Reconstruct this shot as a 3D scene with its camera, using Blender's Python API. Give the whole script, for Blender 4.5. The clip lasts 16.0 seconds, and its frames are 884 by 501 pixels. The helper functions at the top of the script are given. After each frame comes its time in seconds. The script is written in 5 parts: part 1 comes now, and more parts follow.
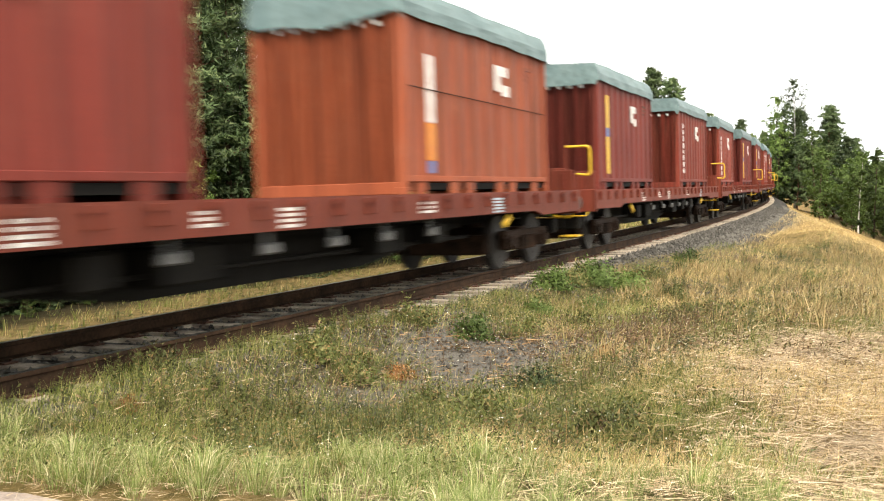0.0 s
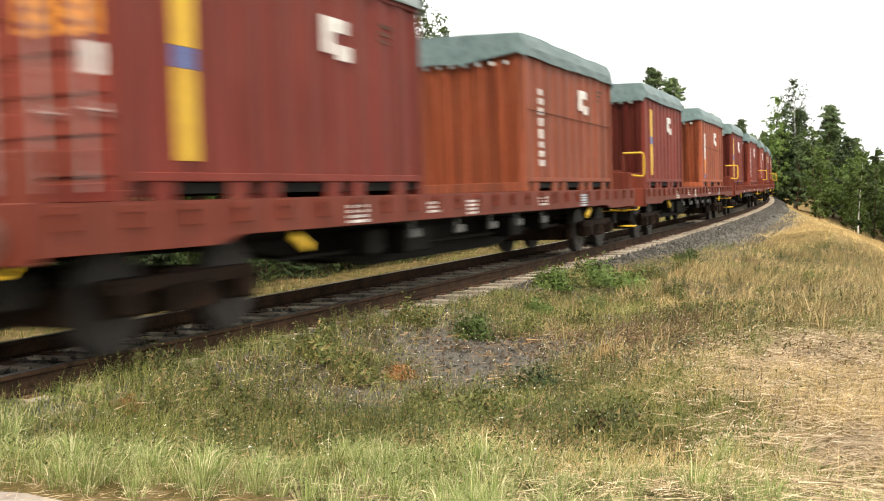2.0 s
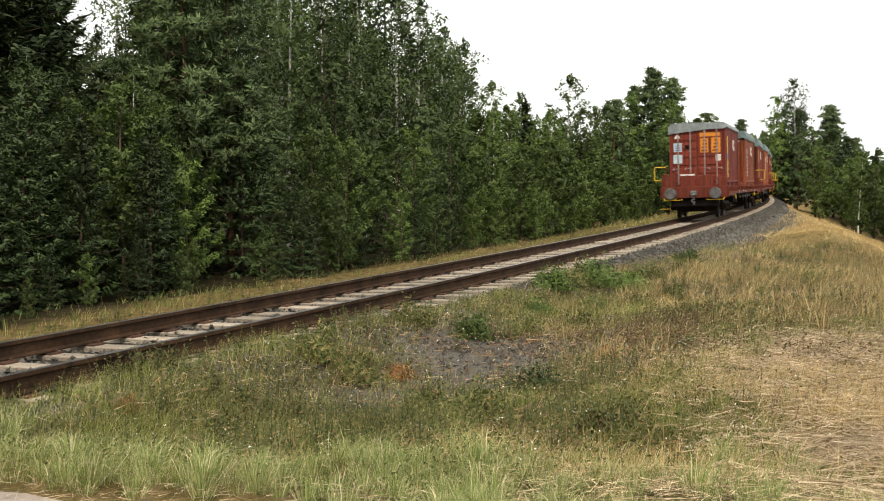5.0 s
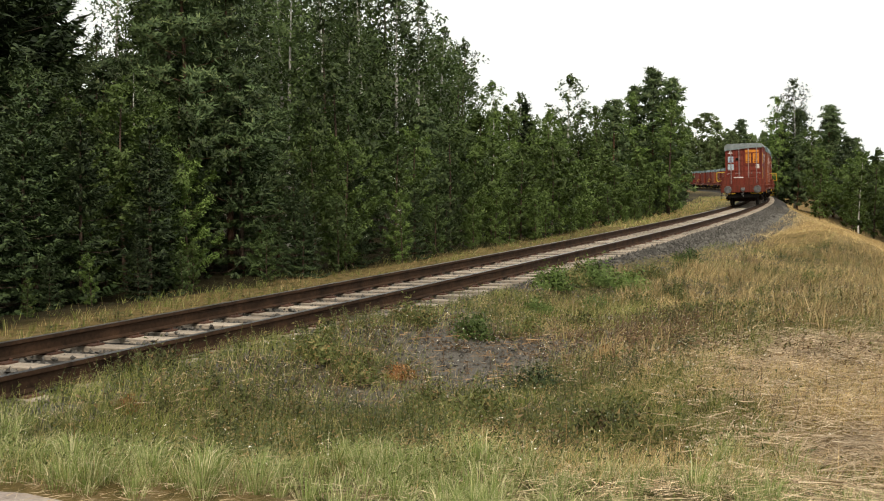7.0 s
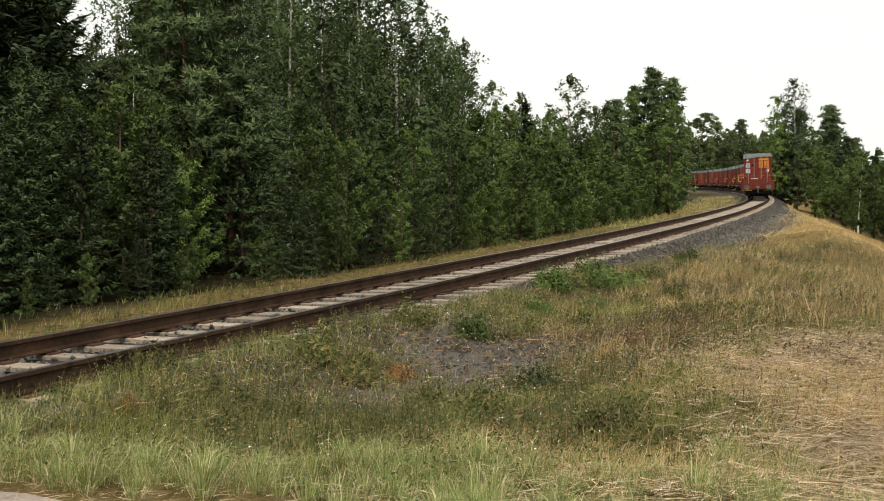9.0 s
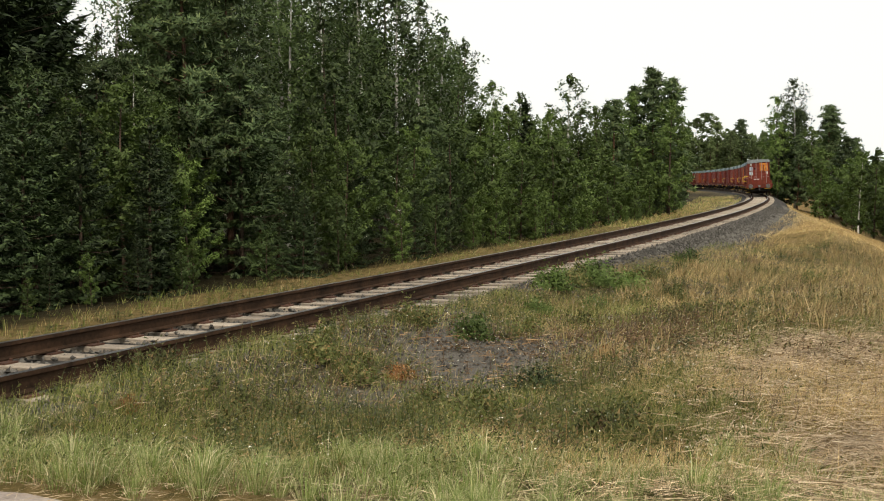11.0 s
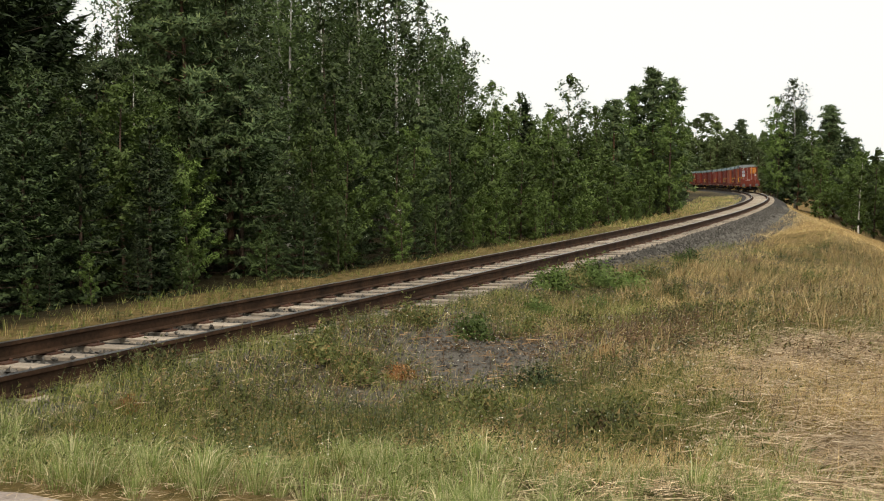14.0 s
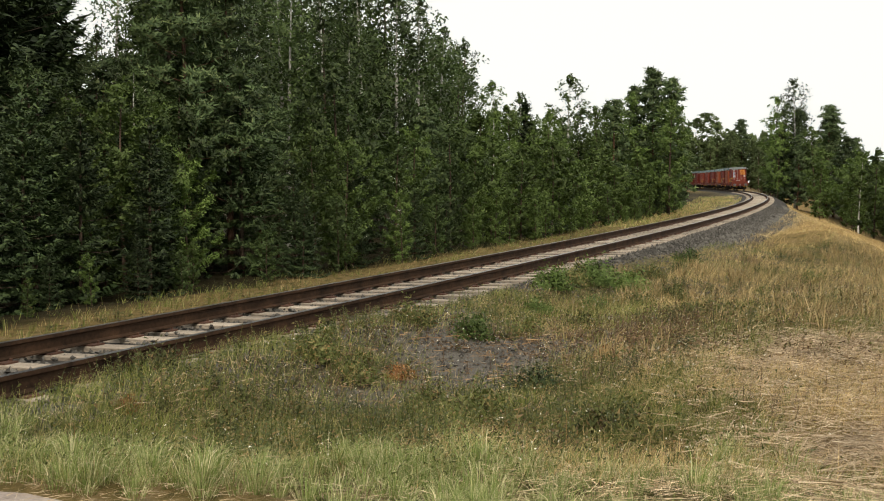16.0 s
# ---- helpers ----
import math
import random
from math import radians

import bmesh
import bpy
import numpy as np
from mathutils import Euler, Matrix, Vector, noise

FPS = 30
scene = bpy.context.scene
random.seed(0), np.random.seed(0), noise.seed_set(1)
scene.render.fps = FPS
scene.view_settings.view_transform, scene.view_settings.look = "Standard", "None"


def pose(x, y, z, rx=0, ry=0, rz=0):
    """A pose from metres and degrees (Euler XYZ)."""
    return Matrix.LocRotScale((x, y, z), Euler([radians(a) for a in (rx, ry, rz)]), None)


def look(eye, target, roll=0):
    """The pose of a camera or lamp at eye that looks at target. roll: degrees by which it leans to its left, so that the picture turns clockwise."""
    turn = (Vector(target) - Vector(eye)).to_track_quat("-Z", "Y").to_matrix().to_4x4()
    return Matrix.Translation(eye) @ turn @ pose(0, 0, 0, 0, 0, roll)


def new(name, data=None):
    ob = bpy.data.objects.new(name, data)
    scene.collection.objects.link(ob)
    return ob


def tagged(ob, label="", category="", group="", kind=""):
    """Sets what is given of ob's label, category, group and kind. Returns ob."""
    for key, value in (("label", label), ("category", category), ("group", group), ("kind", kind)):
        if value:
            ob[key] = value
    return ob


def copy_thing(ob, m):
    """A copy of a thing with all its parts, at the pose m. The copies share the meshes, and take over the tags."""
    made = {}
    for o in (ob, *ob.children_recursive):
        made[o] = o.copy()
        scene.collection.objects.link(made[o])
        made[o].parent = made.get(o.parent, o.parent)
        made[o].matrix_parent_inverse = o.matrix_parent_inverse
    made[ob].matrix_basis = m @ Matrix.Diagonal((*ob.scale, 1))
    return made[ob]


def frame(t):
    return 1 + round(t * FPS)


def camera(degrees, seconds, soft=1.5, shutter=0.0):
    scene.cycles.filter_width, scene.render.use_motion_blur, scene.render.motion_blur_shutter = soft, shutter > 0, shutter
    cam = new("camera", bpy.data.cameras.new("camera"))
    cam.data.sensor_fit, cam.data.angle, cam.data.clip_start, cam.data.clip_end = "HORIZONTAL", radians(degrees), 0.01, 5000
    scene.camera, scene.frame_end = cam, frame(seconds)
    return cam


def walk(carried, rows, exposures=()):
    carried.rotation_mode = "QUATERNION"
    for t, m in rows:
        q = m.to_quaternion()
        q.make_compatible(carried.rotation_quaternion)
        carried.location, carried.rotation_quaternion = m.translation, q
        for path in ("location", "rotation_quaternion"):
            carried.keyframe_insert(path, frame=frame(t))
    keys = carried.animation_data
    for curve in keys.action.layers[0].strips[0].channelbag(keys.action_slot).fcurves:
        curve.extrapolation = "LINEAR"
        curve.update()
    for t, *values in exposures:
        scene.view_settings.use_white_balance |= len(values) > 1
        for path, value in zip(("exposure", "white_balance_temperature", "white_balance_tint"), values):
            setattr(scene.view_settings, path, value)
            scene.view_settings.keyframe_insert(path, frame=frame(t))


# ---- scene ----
cam = camera(45.506, 16.0, soft=1.1, shutter=0.85)
EYE = 1.522
walk(cam, [(0.0, pose(0, 0, EYE, 90 - 3.717, 0, 0)), (16.0, pose(0, 0, EYE, 90 - 3.717, 0, 0))],
     exposures=((0.0, 0.80, 7450, 10), (0.5, 0.65, 7450, 10), (1.0, 0.48, 7450, 10), (1.5, 0.52, 7450, 10), (2.0, 0.56, 7450, 10), (2.8, 0.52, 7450, 10), (3.5, 0.30, 7450, 10), (4.5, 0.08, 7450, 10), (7.0, -0.20, 7450, 10), (11.0, -0.28, 7450, 10), (16.0, -0.30, 7450, 10)))

# ---- light: a bright overcast afternoon ----
SUN_EL, SUN_AZ = radians(50), radians(172)
world = bpy.data.worlds.new("overcast_sky")
scene.world = world
world.use_nodes = True
wn, wl = world.node_tree.nodes, world.node_tree.links
sky = wn.new("ShaderNodeTexSky")
sky.sky_type = "NISHITA"
sky.sun_disc = False
sky.sun_elevation, sky.sun_rotation = SUN_EL, SUN_AZ
sky.air_density, sky.dust_density, sky.ozone_density = 1.0, 1.5, 1.0
hs = wn.new("ShaderNodeHueSaturation")
hs.inputs["Saturation"].default_value = 0.12
wl.new(sky.outputs[0], hs.inputs["Color"])
cloud = wn.new("ShaderNodeMix")
cloud.data_type = "RGBA"
cloud.inputs[0].default_value = 0.85
wl.new(hs.outputs[0], cloud.inputs[6])
cloud.inputs[7].default_value = (8.3, 9.0, 9.7, 1)
wl.new(cloud.outputs[2], wn["Background"].inputs["Color"])
wn["Background"].inputs["Strength"].default_value = 0.15
sun = new("sun", bpy.data.lights.new("sun", "SUN"))
sun.data.energy, sun.data.angle, sun.data.color = 2.6, radians(11), (1.0, 0.95, 0.88)
TO_SUN = Vector((math.sin(SUN_AZ) * math.cos(SUN_EL), math.cos(SUN_AZ) * math.cos(SUN_EL), math.sin(SUN_EL)))
sun.matrix_basis = look(TO_SUN * 80, (0, 0, 0))

# ---- the line of the track ----
STEP = 0.25
S = np.arange(-30.0, 560.0, STEP)
CURV = np.interp(S, (-20, 20, 60, 100, 150, 205), (0.00129, 0.00113, 0.00104, 0.00120, 0.00117, 0.00125))
i0 = int(np.argmin(abs(S)))
TH = np.cumsum(CURV * STEP)
TH += -0.39782 - TH[i0]
CX, CY = np.cumsum(-np.sin(TH) * STEP), np.cumsum(np.cos(TH) * STEP)
CX += 0.88127 - CX[i0]
CY += 20.071 - CY[i0]
CANT = 0.032


def track(s):
    """x, y and heading of the centre line."""
    return float(np.interp(s, S, CX)), float(np.interp(s, S, CY)), float(np.interp(s, S, TH))


def rail_frame(a, b=None):
    """Pose on the canted rail plane at a, or on the chord from a to b: x ahead, y left, z up."""
    x, y, th = track(a)
    if b is not None:
        xb, yb, _ = track(b)
        th = math.atan2(-(xb - x), yb - y)
        x, y = (x + xb) / 2, (y + yb) / 2
    c, s, cc, sc = math.cos(th), math.sin(th), math.cos(CANT), math.sin(CANT)
    return Matrix(((-s, -c * cc, -sc * c, x), (c, -s * cc, -sc * s, y), (0, -sc, cc, 0), (0, 0, 0, 1)))


def beside(s, u, z=0.0):
    """A point u metres to the right of the centre line."""
    x, y, th = track(s)
    return Vector((x + u * math.cos(th), y + u * math.sin(th), z))


def plan(xs, ys):
    """Distance along and beside (right positive) the track for arrays of points."""
    xs, ys = np.asarray(xs, float), np.asarray(ys, float)
    cx, cy, st, th = CX[::8], CY[::8], S[::8], TH[::8]
    along, off = np.empty(xs.size), np.empty(xs.size)
    for k in range(0, xs.size, 20000):
        d = (xs[k:k + 20000, None] - cx) ** 2 + (ys[k:k + 20000, None] - cy) ** 2
        i = d.argmin(1)
        dx, dy = xs[k:k + 20000] - cx[i], ys[k:k + 20000] - cy[i]
        along[k:k + 20000] = st[i] - dx * np.sin(th[i]) + dy * np.cos(th[i])
        off[k:k + 20000] = dx * np.cos(th[i]) + dy * np.sin(th[i])
    return along, off


def ramp01(a, lo, hi):
    t = np.clip((a - lo) / (hi - lo), 0, 1)
    return t * t * (3 - 2 * t)


def wave(x, y, f, k):
    return np.sin(x * f + 1.7 * k + 1.3 * np.sin(y * f * 0.7 + k)) * np.cos(y * f * 0.9 - 0.6 * k + 1.1 * np.sin(x * f * 0.6))


ROAD_A, ROAD_B = Vector((-2.27, 5.40, 0)), Vector((-1.24, 5.10, 0))
way = (ROAD_B - ROAD_A).normalized()
across = Vector((way.y, -way.x, 0))


def road_side(x, y):
    """Metres beyond the edge of the road."""
    return -((x - ROAD_A.x) * across.x + (y - ROAD_A.y) * across.y)


def ground_z(xs, ys):
    xs, ys = np.asarray(xs, float), np.asarray(ys, float)
    s, u = plan(xs, ys)
    bed = -0.36 - 0.22 * ramp01(abs(u), 1.75, 2.7) - u * 0.0 + np.clip(u, -2, 2) * 0.03
    bed = bed + 0.15 * ramp01(u, 1.3, 1.8) * (1 - ramp01(s, 2, 11))
    bed = bed + 0.20 * ramp01(u, 0.98, 1.30) * (1 - ramp01(s, -9.5, -5.5)) * (1 - 0.75 * ramp01(u, 1.3, 1.8))
    right = -0.5 + 0.12 * (1 - ramp01(s, 2, 11)) + 0.30 * ramp01(u, 3.2, 6.8) * (1 - ramp01(s, -4, 12))
    right = right - 0.30 * ramp01(u, 3.0, 5.0) * ramp01(s, -6, 2) * (1 - ramp01(s, 9, 22))
    right = right + 0.40 * ramp01(u, 3.0, 6.0) * ramp01(s, 8, 24) * (1 - ramp01(s, 40, 90))
    shoulder = ramp01(road_side(xs, ys), 0.2, 2.4)
    right = right * shoulder - 0.07 * (1 - shoulder)
    crest = xs - (11.0 + (ys - 28) * 0.285)
    right = right - np.clip(crest * 0.38, 0, 2.6) * ramp01(ys, 14, 26)
    left = -0.58 - 0.25 * ramp01(-u, 3, 8)
    z = np.where(u > 0, bed * (1 - ramp01(u, 2.2, 3.2)) + right * ramp01(u, 2.2, 3.2), bed * (1 - ramp01(-u, 2.2, 3.2)) + left * ramp01(-u, 2.2, 3.2))
    z = np.where((u > 1.6) & (road_side(xs, ys) < 2.4), np.maximum(z, right * (1 - ramp01(road_side(xs, ys), 0.0, 2.4)) + z * ramp01(road_side(xs, ys), 0.0, 2.4)), z)
    rough = ramp01(abs(u), 2.2, 4.0)
    bank = ramp01(u, 3.2, 5.5) * ramp01(s, 0, 12) * (1 - ramp01(s, 60, 90))
    z = z + bank * (0.10 * wave(xs, ys, 0.75, 11) + 0.05 * wave(xs, ys, 1.9, 13))
    z = z + rough * (0.045 * wave(xs, ys, 1.1, 1) + 0.03 * wave(xs, ys, 2.9, 2) + 0.015 * wave(xs, ys, 6.3, 3))
    on_road = 1 - ramp01(road_side(xs, ys), -0.35, 0.05)
    z = np.where(u > 2.2, z * (1 - on_road) - 0.13 * on_road, z)
    return z


def gz(x, y):
    return float(ground_z([x], [y])[0])


# ---- materials ----
def material(name):
    m = bpy.data.materials.new(name)
    m.use_nodes = True
    return m, m.node_tree.nodes, m.node_tree.links, m.node_tree.nodes["Principled BSDF"]


def ramp_node(n, stops):
    r = n.new("ShaderNodeValToRGB")
    els = r.color_ramp.elements
    while len(els) < len(stops):
        els.new(0.5)
    for e, (p, c) in zip(els, stops):
        e.position, e.color = p, (*c, 1)
    return r


def noise_node(n, l, scale, detail=4, rough=0.6, stretch=(1, 1, 1), coord="Object"):
    tc, mp, ns = n.new("ShaderNodeTexCoord"), n.new("ShaderNodeMapping"), n.new("ShaderNodeTexNoise")
    mp.inputs["Scale"].default_value = stretch
    ns.inputs["Scale"].default_value, ns.inputs["Detail"].default_value, ns.inputs["Roughness"].default_value = scale, detail, rough
    l.new(tc.outputs[coord], mp.inputs["Vector"])
    l.new(mp.outputs[0], ns.inputs["Vector"])
    return ns


def mixed(n, l, fac, a, b, kind="MIX"):
    mx = n.new("ShaderNodeMix")
    mx.data_type, mx.blend_type = "RGBA", kind
    for sock, v in ((0, fac), (6, a), (7, b)):
        if hasattr(v, "is_output"):
            l.new(v, mx.inputs[sock])
        else:
            mx.inputs[sock].default_value = v if sock == 0 else (*v, 1)
    return mx.outputs[2]


def bumped(n, l, bsdf, height, strength=0.4, dist=0.01):
    b = n.new("ShaderNodeBump")
    b.inputs["Strength"].default_value, b.inputs["Distance"].default_value = strength, dist
    l.new(height, b.inputs["Height"])
    l.new(b.outputs[0], bsdf.inputs["Normal"])


def grainy(name, stops, scale=6, rough=0.85, stretch=(1, 1, 1), metal=0.0, bump=0.3, dist=0.006, fine=8.0, vary=0.25, random_from="object", shine=0.4):
    """Two scales of noise over a colour ramp, with some change from piece to piece."""
    m, n, l, b = material(name)
    big = noise_node(n, l, scale, 5, 0.65, stretch)
    small = noise_node(n, l, scale * fine, 3, 0.6, stretch)
    r = ramp_node(n, stops)
    l.new(big.outputs["Fac"], r.inputs[0])
    col = mixed(n, l, 0.55, r.outputs[0], small.outputs["Fac"], "OVERLAY")
    if vary:
        if random_from == "object":
            src = n.new("ShaderNodeObjectInfo").outputs["Random"]
        else:
            src = n.new("ShaderNodeNewGeometry").outputs["Random Per Island"]
        mr = n.new("ShaderNodeMapRange")
        mr.inputs[3].default_value, mr.inputs[4].default_value = 1 - vary, 1 + vary
        l.new(src, mr.inputs[0])
        hv = n.new("ShaderNodeHueSaturation")
        l.new(mr.outputs[0], hv.inputs["Value"])
        l.new(col, hv.inputs["Color"])
        col = hv.outputs[0]
    l.new(col, b.inputs["Base Color"])
    b.inputs["Roughness"].default_value, b.inputs["Metallic"].default_value = rough, metal
    b.inputs["Specular IOR Level"].default_value = shine
    bumped(n, l, b, small.outputs["Fac"], bump, dist)
    return m


def leafy(name, stops, gloss=0.6, through_light=0.3, gain=1.0, clump=1.4, depth=0.42):
    """Leaves, needles and blades: colour by piece, some light passing through."""
    m, n, l, b = material(name)
    geo = n.new("ShaderNodeNewGeometry")
    r = ramp_node(n, [(p, tuple(min(1.0, v * gain) for v in c)) for p, c in stops])
    l.new(geo.outputs["Random Per Island"], r.inputs[0])
    ns = noise_node(n, l, clump, 3)
    info = n.new("ShaderNodeObjectInfo")
    ad = n.new("ShaderNodeMath")
    ad.operation = "ADD"
    l.new(ns.outputs["Fac"], ad.inputs[0])
    l.new(info.outputs["Random"], ad.inputs[1])
    mr = n.new("ShaderNodeMapRange")
    mr.inputs[1].default_value, mr.inputs[2].default_value = 0.45, 1.55
    mr.inputs[3].default_value, mr.inputs[4].default_value = 1 - depth, 1 + depth * 1.2
    l.new(ad.outputs[0], mr.inputs[0])
    hv = n.new("ShaderNodeHueSaturation")
    l.new(mr.outputs[0], hv.inputs["Value"])
    l.new(r.outputs[0], hv.inputs["Color"])
    l.new(hv.outputs[0], b.inputs["Base Color"])
    b.inputs["Roughness"].default_value = gloss
    b.inputs["Specular IOR Level"].default_value = 0.3
    tr, ms = n.new("ShaderNodeBsdfTranslucent"), n.new("ShaderNodeMixShader")
    l.new(hv.outputs[0], tr.inputs["Color"])
    ms.inputs[0].default_value = through_light
    l.new(b.outputs[0], ms.inputs[1])
    l.new(tr.outputs[0], ms.inputs[2])
    l.new(ms.outputs[0], n["Material Output"].inputs["Surface"])
    return m


def paint(name, main, rust=(0.09, 0.035, 0.02), fade=(0.45, 0.2, 0.13), wear=0.5):
    """Weathered paint on steel: streaks that run down, rust patches, faded places."""
    m, n, l, b = material(name)
    streak = noise_node(n, l, 2.0, 6, 0.75, (3.2, 3.2, 0.12))
    patch = noise_node(n, l, 1.1, 6, 0.7)
    grain = noise_node(n, l, 38, 3, 0.6)
    r1 = ramp_node(n, ((0.46, (0, 0, 0)), (0.62, (1, 1, 1))))
    l.new(streak.outputs["Fac"], r1.inputs[0])
    r2 = ramp_node(n, ((0.50, (0, 0, 0)), (0.72, (1, 1, 1))))
    l.new(patch.outputs["Fac"], r2.inputs[0])
    f1, f2 = n.new("ShaderNodeMath"), n.new("ShaderNodeMath")
    f1.operation = f2.operation = "MULTIPLY"
    f1.inputs[1].default_value, f2.inputs[1].default_value = wear, wear * 0.8
    l.new(r1.outputs[0], f1.inputs[0])
    l.new(r2.outputs[0], f2.inputs[0])
    col = mixed(n, l, f2.outputs[0], main, fade)
    col = mixed(n, l, f1.outputs[0], col, rust)
    run = noise_node(n, l, 5.5, 4, 0.7, (2.6, 2.6, 0.07))
    r3 = ramp_node(n, ((0.36, (0.55, 0.50, 0.48)), (0.52, (1, 1, 1)), (0.70, (1.18, 1.2, 1.2))))
    l.new(run.outputs["Fac"], r3.inputs[0])
    col = mixed(n, l, 1.0, col, r3.outputs[0], "MULTIPLY")
    col = mixed(n, l, 0.35, col, grain.outputs["Fac"], "OVERLAY")
    info = n.new("ShaderNodeObjectInfo")
    mr = n.new("ShaderNodeMapRange")
    mr.inputs[3].default_value, mr.inputs[4].default_value = 0.85, 1.15
    l.new(info.outputs["Random"], mr.inputs[0])
    hv = n.new("ShaderNodeHueSaturation")
    l.new(mr.outputs[0], hv.inputs["Value"])
    l.new(col, hv.inputs["Color"])
    l.new(hv.outputs[0], b.inputs["Base Color"])
    b.inputs["Roughness"].default_value = 0.62
    b.inputs["Specular IOR Level"].default_value = 0.2
    bumped(n, l, b, patch.outputs["Fac"], 0.25, 0.01)
    return m


RED = paint("red_oxide_paint", (0.215, 0.036, 0.022), fade=(0.29, 0.085, 0.055))
MAROON = paint("maroon_paint", (0.165, 0.027, 0.019), fade=(0.22, 0.054, 0.036), rust=(0.075, 0.022, 0.013))
# lit and shaded tones of one paint, for sunlit ends and darker sides
ORANGE = paint("orange_red_lit_paint", (0.36, 0.088, 0.038), fade=(0.42, 0.14, 0.075), rust=(0.21, 0.058, 0.030), wear=0.65)
BROWN = paint("brown_red_shaded_paint", (0.25, 0.062, 0.030), fade=(0.31, 0.10, 0.055), wear=0.7)
WAGON = paint("wagon_red_paint", (0.165, 0.033, 0.019), fade=(0.205, 0.060, 0.040), rust=(0.08, 0.026, 0.015), wear=0.55)
BLACK = grainy("grimy_black_steel", ((0.3, (0.004, 0.0035, 0.003)), (0.7, (0.012, 0.010, 0.008))), 4, 0.75, vary=0.1, shine=0.12)
GRIME = grainy("brown_grimy_steel", ((0.3, (0.009, 0.006, 0.004)), (0.7, (0.036, 0.018, 0.011))), 5, 0.8, vary=0.2, shine=0.12)
WHEEL = grainy("worn_wheel_steel", ((0.3, (0.010, 0.008, 0.007)), (0.7, (0.036, 0.028, 0.023))), 6, 0.6, metal=0.2, vary=0.1)
BUFFER = grainy("greased_buffer_steel", ((0.3, (0.06, 0.058, 0.056)), (0.7, (0.19, 0.185, 0.18))), 5, 0.5, metal=0.3, vary=0.15)
TARP = grainy("grey_green_tarpaulin", ((0.3, (0.075, 0.125, 0.13)), (0.7, (0.14, 0.20, 0.20))), 1.6, 0.55, bump=0.3, dist=0.02, fine=5, vary=0.18)
TARP_GREY = grainy("grey_tarpaulin", ((0.3, (0.15, 0.18, 0.185)), (0.7, (0.27, 0.30, 0.30))), 1.6, 0.55, bump=0.3, dist=0.02, fine=5, vary=0.1)
YELLOW = grainy("yellow_paint", ((0.3, (0.55, 0.33, 0.02)), (0.75, (0.75, 0.48, 0.04))), 5, 0.5, vary=0.1)
ORANGE_MARK = grainy("orange_marking", ((0.3, (0.55, 0.17, 0.015)), (0.75, (0.72, 0.29, 0.03))), 6, 0.5, vary=0.05)
WHITE = grainy("white_marking", ((0.25, (0.42, 0.38, 0.35)), (0.6, (0.75, 0.73, 0.70))), 5, 0.6, vary=0.1)
BLUE = grainy("blue_marking", ((0.3, (0.05, 0.10, 0.26)), (0.7, (0.09, 0.17, 0.38))), 6, 0.5, vary=0.1)
PALE_BLUE = grainy("pale_blue_marking", ((0.3, (0.30, 0.40, 0.47)), (0.7, (0.48, 0.58, 0.62))), 6, 0.5, vary=0.1)
GALV = grainy("dull_galvanised_steel", ((0.3, (0.22, 0.15, 0.14)), (0.7, (0.40, 0.30, 0.28))), 6, 0.5, metal=0.3, vary=0.1)
RAIL_TOP = grainy("polished_rail_steel", ((0.3, (0.13, 0.13, 0.135)), (0.7, (0.22, 0.22, 0.23))), 3, 0.32, metal=0.75, stretch=(1, 1, 1), vary=0)
RUST = grainy("rusty_rail_steel", ((0.3, (0.018, 0.011, 0.007)), (0.7, (0.068, 0.037, 0.021))), 3, 0.85, vary=0, shine=0.12)
PLATE = grainy("orange_rust", ((0.3, (0.045, 0.022, 0.014)), (0.7, (0.12, 0.052, 0.03))), 8, 0.85, vary=0.2)
SLEEPER = grainy("weathered_sleeper_wood", ((0.25, (0.19, 0.155, 0.12)), (0.75, (0.48, 0.41, 0.33))), 3, 0.9, stretch=(6, 0.6, 6), bump=0.6, dist=0.01, vary=0.25, shine=0.12)
STONE = grainy("crushed_stone", ((0.25, (0.050, 0.047, 0.042)), (0.75, (0.17, 0.158, 0.14))), 9, 0.9, vary=0.45, random_from="island", shine=0.12)
BARK = grainy("brown_bark", ((0.3, (0.045, 0.030, 0.020)), (0.7, (0.13, 0.085, 0.06))), 6, 0.95, stretch=(2, 2, 0.5), bump=0.8, dist=0.02)
BIRCH_BARK = grainy("birch_bark", ((0.34, (0.03, 0.027, 0.024)), (0.46, (0.50, 0.48, 0.44)), (0.8, (0.68, 0.66, 0.62))), 4, 0.8, stretch=(0.6, 0.6, 2.4), bump=0.4, dist=0.01)
PINE_BARK = grainy("orange_pine_bark", ((0.3, (0.05, 0.028, 0.018)), (0.7, (0.15, 0.075, 0.042))), 6, 0.95, stretch=(2, 2, 0.5), bump=0.8, dist=0.02)
BIRCH_LEAF = leafy("birch_leaves", ((0.0, (0.030, 0.050, 0.014)), (0.6, (0.046, 0.074, 0.020)), (1.0, (0.075, 0.105, 0.034))), through_light=0.22, gain=1.2, depth=0.5, clump=2.4)
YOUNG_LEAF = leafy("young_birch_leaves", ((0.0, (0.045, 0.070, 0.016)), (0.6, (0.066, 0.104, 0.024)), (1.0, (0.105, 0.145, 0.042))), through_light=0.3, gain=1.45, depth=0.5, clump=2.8)
